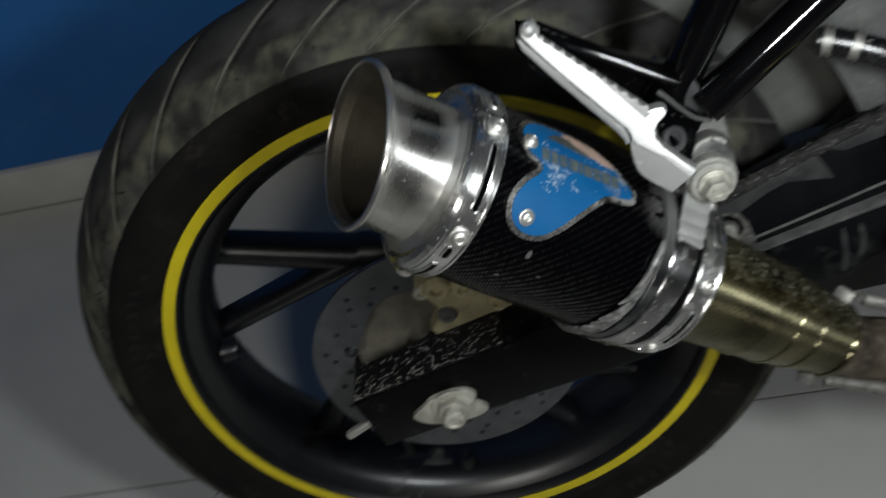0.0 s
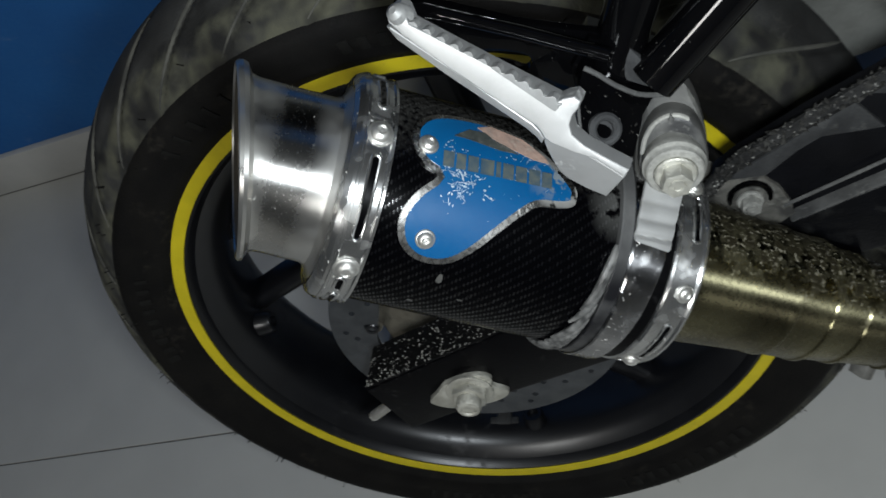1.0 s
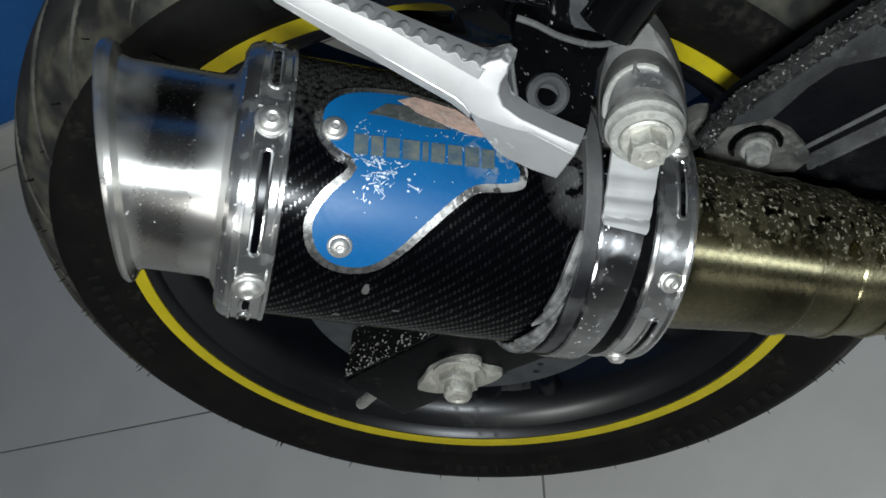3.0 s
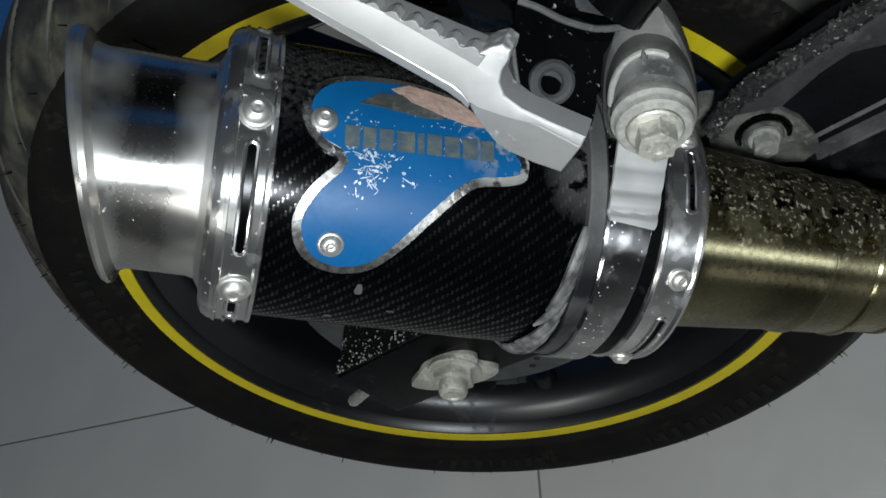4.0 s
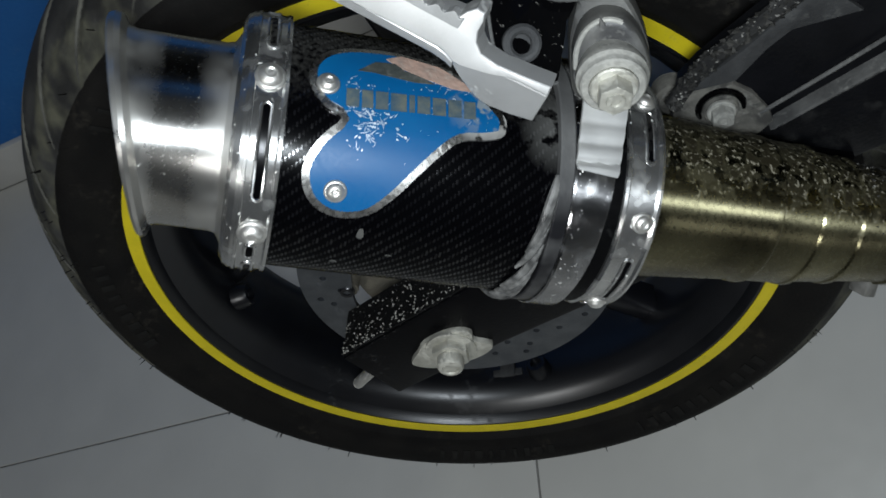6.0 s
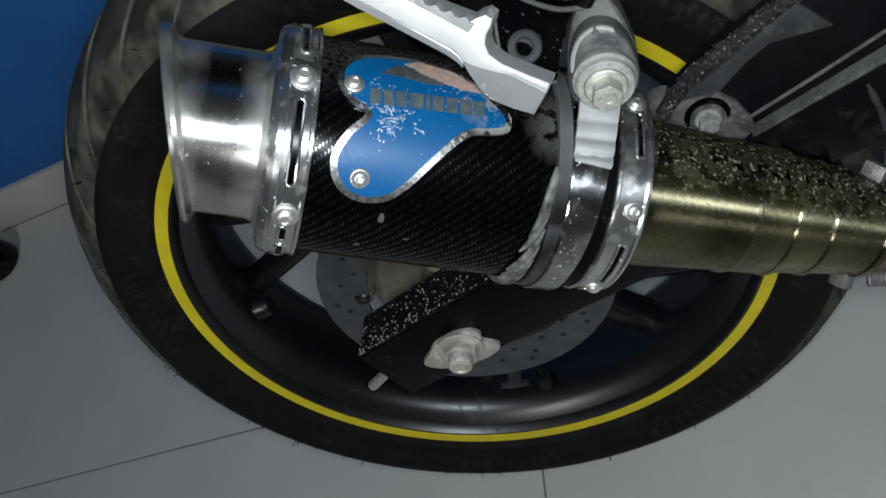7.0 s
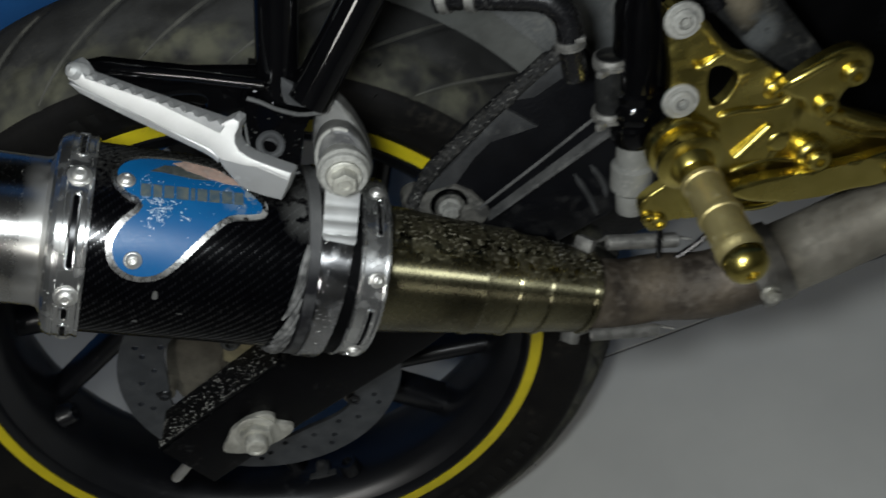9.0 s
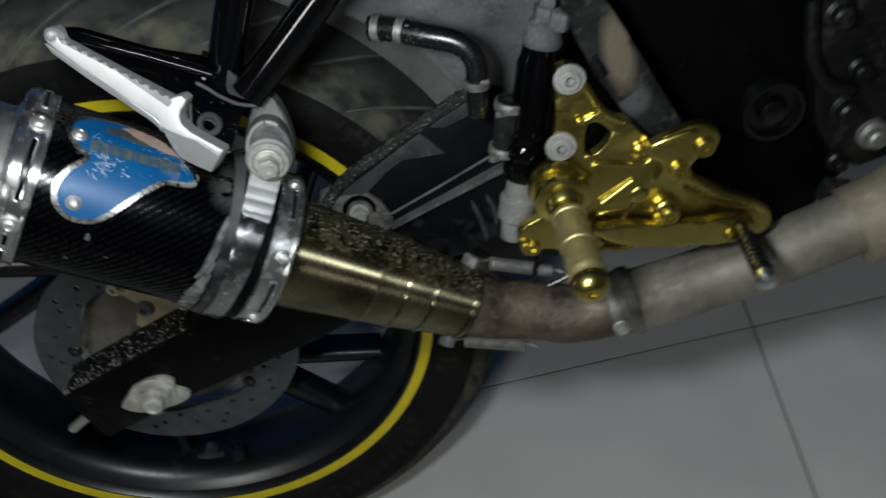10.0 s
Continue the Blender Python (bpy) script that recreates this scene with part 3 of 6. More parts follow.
def tube(bm, points, r, seg=14, cap=True):
    """A round bar along points; r is one radius or one for each point."""
    pts = [Vector(p) for p in points]
    rs = [r] * len(pts) if isinstance(r, (int, float)) else list(r)
    tang = [(pts[min(i + 1, len(pts) - 1)] - pts[max(i - 1, 0)]).normalized() for i in range(len(pts))]
    _, ex, _ = side_of(tang[0])
    rings = []
    for p, t, rad in zip(pts, tang, rs):
        ex = (ex - t * ex.dot(t)).normalized()
        ey = t.cross(ex)
        rings.append([bm.verts.new(p + rad * (math.cos(2 * math.pi * i / seg) * ex + math.sin(2 * math.pi * i / seg) * ey)) for i in range(seg)])
    for A, B in zip(rings, rings[1:]):
        for i in range(seg):
            bm.faces.new([A[i], A[(i + 1) % seg], B[(i + 1) % seg], B[i]])
    if cap:
        bm.faces.new(rings[0][::-1])
        bm.faces.new(rings[-1])
    return bm


def sheet(bm, outline, thick, place, holes=(), cuts=0, bevel=0.0, base=0.0, seg=2):
    """A plate cut to an outline (with holes), thick from base upwards; place maps (x, y, h) into the world."""
    tmp = bmesh.new()
    for loop in (outline, *holes):
        vs = [tmp.verts.new((p[0], p[1], 0)) for p in loop]
        for i in range(len(vs)):
            tmp.edges.new((vs[i], vs[(i + 1) % len(vs)]))
    bmesh.ops.triangle_fill(tmp, use_beauty=True, use_dissolve=False, edges=tmp.edges[:])
    if cuts:
        bmesh.ops.subdivide_edges(tmp, edges=tmp.edges[:], cuts=cuts, use_grid_fill=True)
    for f in tmp.faces:
        if f.normal.z < 0:
            f.normal_flip()
    top = {v: tmp.verts.new((v.co.x, v.co.y, thick)) for v in tmp.verts[:]}
    faces = tmp.faces[:]
    rim = [e for e in tmp.edges if len(e.link_faces) == 1]
    for f in faces:
        tmp.faces.new([top[v] for v in f.verts])
    for e in rim:
        f = e.link_faces[0]
        a, b = e.verts
        k = list(f.verts)
        if k[(k.index(a) + 1) % len(k)] != b:
            a, b = b, a
        tmp.faces.new([a, b, top[b], top[a]])
    for f in faces:
        f.normal_flip()
    if bevel:
        edges = [tmp.edges.get((top[e.verts[0]], top[e.verts[1]])) for e in rim]
        bmesh.ops.bevel(tmp, geom=[e for e in edges if e], offset=bevel, segments=seg, affect="EDGES", profile=0.6)
    vmap = {v: bm.verts.new(Vector(place(v.co.x, v.co.y, v.co.z + base))) for v in tmp.verts}
    for f in tmp.faces:
        try:
            bm.faces.new([vmap[v] for v in f.verts])
        except ValueError:
            pass
    tmp.free()
    return bm


def facing(y):
    """Plates that stand in the bike's side plane, their face to the right side of the bike."""
    return lambda x, z, h: (x, y - h, z)


def ring_of(cx, cy, r, n=16, a0=0.0, a1=360.0):
    k = n if a1 - a0 >= 360 else n - 1
    return [(cx + r * math.cos(radians(a0 + (a1 - a0) * i / k)), cy + r * math.sin(radians(a0 + (a1 - a0) * i / k))) for i in range(n)]


def box(bm, size, m, bevel=0.0):
    tmp = bmesh.new()
    bmesh.ops.create_cube(tmp, size=1.0)
    for v in tmp.verts:
        v.co = Vector((v.co.x * size[0], v.co.y * size[1], v.co.z * size[2]))
    if bevel:
        bmesh.ops.bevel(tmp, geom=tmp.edges[:], offset=bevel, segments=2, affect="EDGES", profile=0.6)
    vmap = {v: bm.verts.new(m @ v.co) for v in tmp.verts}
    for f in tmp.faces:
        bm.faces.new([vmap[v] for v in f.verts])
    tmp.free()
    return bm


def toward(p, axis, spin=0.0):
    """A pose at p whose z runs along axis."""
    a, ex, ey = side_of(axis)
    m = Matrix((ex, ey, a)).transposed().to_4x4()
    m.translation = Vector(p)
    return m @ pose(0, 0, 0, 0, 0, spin)


def hex_bolt(name, parent, p, axis, r=0.007, h=0.006, washer=1.45, material="nut", label="", spin=10.0):
    """A hexagon head on its flange, with a shallow mark in the middle."""
    bm = bmesh.new()
    m = toward(p, axis, spin)
    if washer:
        turned(bm, [(0, 0), (0, r * washer), (0.0014, r * washer), (0.002, r * washer * 0.93), (0.0022, r * 0.8), (0.0022, 0)], p, axis, 24)
    hexa = [(r * math.cos(radians(60 * i)), r * math.sin(radians(60 * i))) for i in range(6)]
    sheet(bm, hexa, h, lambda x, y, z: m @ Vector((x, y, z + 0.002)), bevel=r * 0.12)
    turned(bm, [(h + 0.0019, 0), (h + 0.0019, r * 0.55), (h + 0.0027, r * 0.5), (h + 0.0027, r * 0.3), (h + 0.0022, r * 0.25), (h + 0.0022, 0)], p, axis, 20)
    return part(name, bm, material, parent, label)


def socket_bolt(name, parent, p, axis, r=0.006, h=0.004, material="nut", label="", washer=1.0):
    """A round head with a deep hexagon socket, on a washer where it has one."""
    bm = bmesh.new()
    if washer > 1:
        turned(bm, [(0, 0), (0, r * washer), (0.0018, r * washer), (0.0024, r * washer * 0.94), (0.0024, r * 0.8)], p, axis, 28)
    turned(bm, [(0.0005, r), (h * 0.75, r), (h, r * 0.86), (h, r * 0.5)], p, axis, 24)
    turned(bm, [(h, r * 0.5), (h * 0.3, r * 0.48), (h * 0.3, 0)], p, axis, 6)
    return part(name, bm, material, parent, label)


def dome_rivet(name, parent, p, axis, r=0.0056, material="alloy", label=""):
    """A pop rivet: a wide flange, a low dome and the pulled pin's dimple."""
    k = r / 0.0056
    prof = [(0, r), (0.0006 * k, r), (0.0012 * k, r * 0.94), (0.0014 * k, r * 0.80), (0.0026 * k, r * 0.70), (0.0034 * k, r * 0.52),
            (0.0037 * k, r * 0.38), (0.0032 * k, r * 0.30), (0.0031 * k, r * 0.14), (0.0036 * k, 0)]
    return part(name, lathe(prof, p, axis, 26), material, parent, label, sharp=50)


# ---- the room ----
TURN = -3.516
ROOM = pose(0, 0, 0, 0, 0, TURN)
WALL, EAST, WEST, SOUTH, HIGH = 0.536, 2.6, -2.6, -2.4, 2.75


def slab(name, lo, hi, material, label, category, bevel=0.0):
    size = [b - a for a, b in zip(lo, hi)]
    mid = [(a + b) / 2 for a, b in zip(lo, hi)]
    ob = part(name, box(bmesh.new(), size, ROOM @ pose(*mid), bevel), material)
    return tagged(ob, label, category, kind="structure")


floor = slab("floor", (WEST, SOUTH, -0.12), (EAST, WALL, -0.0016), "grout", "grey glazed floor tiles with thin dark joints", "floor")
slab("wall_north", (WEST - 0.15, WALL, -0.12), (EAST + 0.15, WALL + 0.15, HIGH), "wall", "bright blue painted wall behind the motorcycle", "wall")
slab("wall_south", (WEST - 0.15, SOUTH - 0.15, -0.12), (EAST + 0.15, SOUTH, HIGH), "plaster", "plain pale plastered wall closing the room", "wall")
slab("wall_east", (EAST, SOUTH, -0.12), (EAST + 0.15, WALL, HIGH), "plaster", "plain pale plastered wall closing the room", "wall")
slab("wall_west", (WEST - 0.15, SOUTH, -0.12), (WEST, WALL, HIGH), "plaster", "plain pale plastered wall closing the room", "wall")
slab("ceiling", (WEST - 0.15, SOUTH - 0.15, HIGH), (EAST + 0.15, WALL + 0.15, HIGH + 0.12), "plaster", "plain pale plastered ceiling", "ceiling")
slab("baseboard", (WEST, WALL - 0.011, 0.0), (EAST, WALL, 0.082), "skirting", "grey tiled skirting along the blue wall", "baseboard", 0.002)

# ---- the motorcycle, leaning on its side stand; built in its own upright axes with the rear axle's right end at the origin ----
bike = tagged(new("motorcycle"), "dusty black motorcycle with yellow rim tape and short carbon muffler", "motorcycle")
bike.matrix_world = pose(0, 0, 0.3097, -16.664)
bike.empty_display_size = 0.1
Y = (0, 1, 0)
OUT = (0, -1, 0)


def grains(name, parent, spots, rnd, lo, hi, material, label):
    """Loose grit: many small broken lumps, as one mesh."""
    bm = bmesh.new()
    for p in spots:
        r = rnd.uniform(lo, hi)
        q = Vector((rnd.uniform(-1, 1), rnd.uniform(-1, 1), rnd.uniform(-1, 1))).normalized()
        m = toward(p, q, rnd.uniform(0, 360))
        vs = [bm.verts.new(m @ Vector(c)) for c in ((r, 0, 0), (-r * 0.6, r * 0.8, 0), (-r * 0.5, -r * 0.9, 0), (0, 0, r * 0.8), (0, 0, -r * 0.7))]
        for f in ((0, 1, 3), (1, 2, 3), (2, 0, 3), (1, 0, 4), (2, 1, 4), (0, 2, 4)):
            bm.faces.new([vs[k] for k in f])
    return tagged(part(name, bm, material, parent, label), kind="stuff")


def rear_wheel():
    mid = 0.05
    rim = part("rear_wheel", lathe([(-0.001, 0.2325), (-0.0035, 0.2310), (-0.0035, 0.2180), (0.0, 0.2155), (0.004, 0.2140), (0.009, 0.2065), (0.016, 0.2005), (0.030, 0.1960),
                                    (0.05, 0.1985), (0.070, 0.2010), (0.085, 0.2060), (0.094, 0.2110), (0.1, 0.2155), (0.1035, 0.2180), (0.1035, 0.2310), (0.101, 0.2325),
                                    (0.090, 0.2200), (0.07, 0.2085), (0.03, 0.2085), (0.010, 0.2200)], (0, 0.0038, 0), Y, 160, close=True), "rim", bike, "satin black cast alloy rear wheel")
    part("rim_tape", lathe([(-0.0034, 0.2200), (-0.0044, 0.2202), (-0.0044, 0.2300), (-0.0034, 0.2303)], (0, 0.0038, 0), Y, 160), "yellow", rim, "yellow reflective tape round the rim edge")
    # tyre: closed section, tread grooves cut into the crown
    half = [(0.004, 0.2230), (-0.001, 0.2300), (-0.0045, 0.2345), (-0.0058, 0.2365), (-0.0056, 0.2385), (-0.0102, 0.2455), (-0.0130, 0.2530), (-0.0138, 0.2605),
            (-0.0124, 0.2660)]
    crown = [(0.05 + 0.0655 * math.sin(radians(a)), 0.2440 + 0.0605 * math.cos(radians(a)) + 0.0 * a) for a in np.linspace(-66, 66, 45)]
    prof = half[:9] + crown + [(2 * mid - y, r) for y, r in reversed(half[:9])]
    seg, lobes = 1120, 28
    groove_at = lambda w: 0.518 + 0.817 * w + 0.70 * w ** 3
    verts, faces, mats, cut = [], [], [], []
    n = len(prof)
    for i in range(seg):
        th = 2 * math.pi * i / seg
        for k, (y, r) in enumerate(prof):
            v = (y - mid) / 0.066
            d = 0.0
            if 9 <= k < n - 9:
                w = abs(v)
                ph = (th * lobes / (2 * math.pi) + (0.5 if v > 0 else 0.0)) % 1.0
                if w < 0.92:
                    off = (ph - groove_at(w) + 0.5) % 1.0 - 0.5
                    fade = min(1.0, (0.92 - w) / 0.08)
                    d = 0.0032 * fade * (0.5 + 0.5 * math.cos(math.pi * min(1.0, abs(off) / 0.075)))
                    side = (ph - groove_at(w)) % 1.0
                    if 0.18 < side < 0.86 and abs(w - 0.60) < 0.10:
                        ends = min(1.0, (side - 0.18) / 0.14, (0.86 - side) / 0.14)
                        d = max(d, 0.0020 * ends * (0.5 + 0.5 * math.cos(math.pi * abs(w - 0.60) / 0.10)))
            cut.append(d)
            verts.append(((r - d) * math.cos(th), y, (r - d) * math.sin(th)))
    for i in range(seg):
        j = (i + 1) % seg
        for k in range(n - 1):
            faces.append((i * n + k, j * n + k, j * n + k + 1, i * n + k + 1))
            mats.append(1 if 9 <= k < n - 10 else 0)
    me = bpy.data.meshes.new("tyre")
    me.from_pydata(verts, [], faces)
    me.materials.append(MAT["sidewall"])
    me.materials.append(MAT["tread"])
    me.polygons.foreach_set("material_index", mats)
    me.polygons.foreach_set("use_smooth", [True] * len(faces))
    tyre = new("tyre", me)
    tyre.parent = rim
    tyre["label"] = "black rubber tyre with dusty grooved tread"
    # pale dust packed in the long slanting grooves
    for i in range(lobes):
        for w0, w1, off, rad in ((0.04, 0.88, 0.055, 0.0015),):
            bm = bmesh.new()
            pts = []
            for q in range(25):
                w = w0 + (w1 - w0) * q / 24
                th = 2 * math.pi * (i + groove_at(w) + off) / lobes
                al = math.asin(max(-1, min(1, -w * 0.066 / 0.0655)))
                r = 0.2440 + 0.0605 * math.cos(al) - rad * 0.75
                pts.append((r * math.cos(th), mid - w * 0.066, r * math.sin(th)))
            tube(bm, pts, [rad * (0.3 + 0.7 * math.sin(math.pi * min(1, (q + 2) / 27))) for q in range(25)], 8)
            part("tread_line", bm, "groove", rim)
    # raised marks on the sidewall, as plain bars
    rnd = random.Random(4)
    for a0, count, tall, step in ((118, 6, 0.0125, 3.6), (84, 9, 0.0105, 2.7), (-52, 11, 0.0105, 2.9), (-100, 10, 0.0095, 2.5), (170, 9, 0.009, 2.6), (20, 8, 0.010, 2.7)):
        for i in range(count):
            a = radians(a0 - i * step)
            rad = 0.2500
            p = Vector((rad * math.cos(a), -0.0118, rad * math.sin(a)))
            m = Matrix.Translation(p) @ Matrix.Rotation(-a, 4, "Y") @ Matrix.Rotation(radians(-20), 4, "Z")
            part("raised_mark", box(bmesh.new(), (tall, 0.0018, 0.0022 * rnd.uniform(1.2, 3.2)), m, 0.0004), "mark", rim)
    bm = bmesh.new()
    for i in range(70):
        a = rnd.uniform(0, 2 * math.pi)
        k = rnd.choice([0.2735, 0.2790, 0.2625])
        y = {0.2735: -0.0065, 0.2790: -0.003, 0.2625: -0.0130}[k]
        p = Vector((k * math.cos(a), y, k * math.sin(a)))
        q = p + Vector((math.cos(a) * 0.004, -0.0035, math.sin(a) * 0.004)) * rnd.uniform(0.5, 1.3)
        tube(bm, [p, q], [0.0005, 0.00025], 5)
    tagged(part("rubber_nib", bm, "sidewall", rim), kind="stuff")
    # five forked spokes, tangent to the hub
    for k in range(5):
        th = 166.6 + 72 * k
        pol = lambda r, a: Vector((r * math.cos(radians(th + a)), 0.060, r * math.sin(radians(th + a))))
        bm = bmesh.new()
        root, fork = pol(0.0560, -52.0), pol(0.0880, -33.0)
        for a, b, w0, w1 in ((root, fork, 0.036, 0.030), (fork - (fork - root) * 0.05, pol(0.2005, -17.3), 0.025, 0.0215), (fork - (fork - root) * 0.02, pol(0.2005, 7.8), 0.019, 0.0165)):
            d = (b - a).normalized()
            nrm = Vector((0, -1, 0))
            sd = nrm.cross(d)
            ring = []
            for p, w in ((a, w0), (b, w1)):
                ring.append([bm.verts.new(p + sd * x * w + nrm * h) for x, h in ((-0.5, -0.014), (0.5, -0.014), (0.52, 0.003), (0.40, 0.0095), (0.20, 0.0125), (-0.20, 0.0125), (-0.40, 0.0095), (-0.52, 0.003))])
            for i in range(8):
                bm.faces.new([ring[0][i], ring[0][(i + 1) % 8], ring[1][(i + 1) % 8], ring[1][i]])
            bm.faces.new(ring[0][::-1])
            bm.faces.new(ring[1])
        part("spoke", bm, "rim", rim, sharp=70)
    part("hub", lathe([(-0.012, 0.018), (-0.012, 0.030), (0.0, 0.034), (-0.002, 0.040), (0.001, 0.070), (0.002, 0.0755), (0.007, 0.0760), (0.012, 0.062), (0.024, 0.060), (0.06, 0.058), (0.09, 0.060), (0.1, 0.04), (0.1, 0.018)], (0, 0, 0), Y, 56, close=True), "hub", rim, "dusty brown cast wheel hub")
    # brake disc with two rows of drilled holes
    outer = ring_of(0, 0, 0.1105, 96)
    inner = [((0.076 + 0.003 * math.cos(6 * radians(a))) * math.cos(radians(a)), (0.076 + 0.003 * math.cos(6 * radians(a))) * math.sin(radians(a))) for a in range(0, 360, 5)]
    holes = []
    for i in range(20):
        for rad, off in ((0.0828, 0.0), (0.0930, 9.0), (0.1000, 4.5)):
            if rad < 0.1 or i % 2:
                a = radians(18 * i + off - 2.0)
                holes.append(ring_of(rad * math.cos(a), rad * math.sin(a), 0.0024, 10))
    part("brake_disc", sheet(bmesh.new(), outer, 0.004, facing(-0.010), [inner[::-1]] + holes, bevel=0.0), "disc", rim, "drilled grey steel brake disc")
    for k in range(5):
        a = radians(18 + 72 * k)
        bm = bmesh.new()
        tip = Vector((0.079 * math.cos(a), -0.011, 0.079 * math.sin(a)))
        tube(bm, [tip + Vector((0, 0.016, 0)) * 1, tip], [0.009, 0.008], 16)
        part("disc_carrier", bm, "hub", rim)
        socket_bolt("disc_bolt", rim, tip + Vector((0, -0.0002, 0)), OUT, 0.0055, 0.004, "rim")
    # balance lugs on the rim's inner wall and the valve
    for ang, rr in ((-98, 0.1895), (176, 0.1900), (100, 0.190)):
        a = radians(ang)
        bm = bmesh.new()
        p = Vector((rr * math.cos(a), 0.034, rr * math.sin(a)))
        inward = Vector((-math.cos(a), 0, -math.sin(a)))
        turned(bm, [(-0.006, 0.0105), (0.004, 0.0095), (0.007, 0.0080), (0.007, 0.0050), (0.002, 0.0045), (0.002, 0)], p, inward, 20)
        part("rim_boss", bm, "rim", rim)
    a = radians(-106.5)
    bm = bmesh.new()
    m = Matrix.Translation((0.1955 * math.cos(a), 0.043, 0.1955 * math.sin(a))) @ Matrix.Rotation(-a, 4, "Y")
    box(bm, (0.005, 0.020, 0.013), m, 0.0012)
    box(bm, (0.004, 0.007, 0.026), m @ pose(0.001, -0.006, 0), 0.001)
    box(bm, (0.012, 0.005, 0.007), m @ pose(-0.007, 0.0, 0, 0, 18, 0), 0.0012)
    part("balance_weight", bm, "fold", rim, "dusty clip-on balance weight")
    return rim


def swingarm():
    y0 = -0.034
    outline = [(-0.072, 0.024), (-0.061, -0.029), (0.030, -0.010), (0.142, 0.008), (0.235, 0.032), (0.262, 0.047), (0.235, 0.068), (0.20, 0.088), (0.135, 0.078), (0.062, 0.056)]
    arm = part("swingarm", sheet(bmesh.new(), outline, 0.038, facing(y0), bevel=0.003), "arm", bike, "black box-section swingarm crusted with road grit")
    # gritty upper face
    bm = bmesh.new()
    top = [(-0.071, 0.0255), (0.05, 0.0535), (0.05, 0.0545), (-0.069, 0.0272)]
    sheet(bm, top, 0.036, facing(y0 - 0.001), bevel=0.0)
    part("grit_layer", bm, "grit", arm, "crust of pale road grit")
    # forward casting with its raised edge and ledge
    web = [(0.186, 0.104), (0.200, 0.130), (0.212, 0.137), (0.250, 0.152), (0.306, 0.170), (0.330, 0.166), (0.338, 0.116), (0.325, 0.060), (0.300, 0.045), (0.262, 0.042), (0.226, 0.078), (0.205, 0.093)]
    part("front_casting", sheet(bmesh.new(), web, 0.011, facing(-0.055), bevel=0.003), "arm_front", arm, "dusty black cast forward end of the swingarm")
    edge = glide([(0.193, -0.070, 0.124), (0.212, -0.070, 0.138), (0.250, -0.070, 0.153), (0.306, -0.070, 0.172), (0.320, -0.068, 0.171)], 6)
    bm = bmesh.new()
    tube(bm, edge, 0.0042, 10)
    part("grit_edge", bm, "grit_fine", arm, "upper edge caked with pale grit")
    rnd = random.Random(11)
    spots = []
    for i in range(420):
        t = rnd.random() * (len(edge) - 1.001)
        k = int(t)
        a0 = rnd.uniform(-0.6, 2.4)
        c = edge[k] + (edge[k + 1] - edge[k]) * (t - k)
        spots.append((c[0], c[1] - 0.0042 * math.cos(a0), c[2] + 0.0042 * math.sin(a0)))
    grains("grit", arm, spots[:70], rnd, 0.0004, 0.0013, "grain", "pale road grit")
    grains("grit", arm, spots[120:], rnd, 0.0008, 0.0026, "grain_dark", "dark road grit")
    spots = []
    for i in range(190):
        x = -0.070 + 0.118 * rnd.random() ** 1.3
        spots.append((x, -0.0707 + 0.0300 * rnd.random() ** 1.6, 0.0276 + (x + 0.070) * 0.232))
    grains("grit", arm, spots, rnd, 0.0004, 0.0012, "grain", "pale road grit")
    bm = bmesh.new()
    ledge = [(0.2300, 0.0885), (0.3285, 0.1092), (0.3284, 0.1136), (0.2340, 0.0912)]
    sheet(bm, ledge, 0.009, facing(-0.0655), bevel=0.0014)
    part("ledge", bm, "ledge", arm, "long dust-laden ledge of the casting")
    bm = bmesh.new()
    tube(bm, glide([(0.2285, -0.0690, 0.0980), (0.272, -0.0690, 0.1092), (0.313, -0.0690, 0.1205), (0.332, -0.0690, 0.1250)], 5), 0.0011, 8)
    part("ledge_edge", bm, "ledge", arm, "thin dusty edge above the ledge")
    bm = bmesh.new()
    fold = [(0.2000, 0.1270), (0.2316, 0.1380), (0.2522, 0.1475), (0.2700, 0.1575), (0.2891, 0.1640), (0.3172, 0.1710), (0.3156, 0.1574), (0.2905, 0.1532), (0.2800, 0.1572), (0.2735, 0.1540), (0.2847, 0.1336), (0.2546, 0.1385), (0.2417, 0.1334), (0.2240, 0.1225)]
    sheet(bm, fold, 0.0040, facing(-0.0650), bevel=0.0012)
    part("raised_fold", bm, "fold", arm, "dusty shoulder below the gritted edge")
    for rib in ([(0.2913, 0.0880), (0.2935, 0.0663), (0.2931, 0.0500)], [(0.3029, 0.0890), (0.3052, 0.0739), (0.3036, 0.0607)]):
        bm = bmesh.new()
        tube(bm, glide([(x, -0.0665, z) for x, z in rib], 6), [0.0010] * 2 + [0.0020] * 9 + [0.0010] * 2, 10)
        part("rib", bm, "fold", arm, "curved dusty rib")
    gusset = [(0.1880, 0.1020), (0.1910, 0.1180), (0.1985, 0.1262), (0.2225, 0.1218), (0.2290, 0.1120), (0.2330, 0.0975), (0.2330, 0.0900), (0.2240, 0.0850), (0.2060, 0.0930)]
    part("bolt_boss", sheet(bmesh.new(), gusset, 0.0042, facing(-0.0652), bevel=0.0015), "caked", arm, "corner round the pivot bolt caked with tan dirt")
    bm = bmesh.new()
    arch = [(0.2128 + 0.0108 * math.cos(radians(q)), -0.0698, 0.1105 + 0.0108 * math.sin(radians(q))) for q in range(-25, 186, 15)]
    tube(bm, arch, [0.0010, 0.0014] + [0.0018] * (len(arch) - 4) + [0.0014, 0.0010], 10)
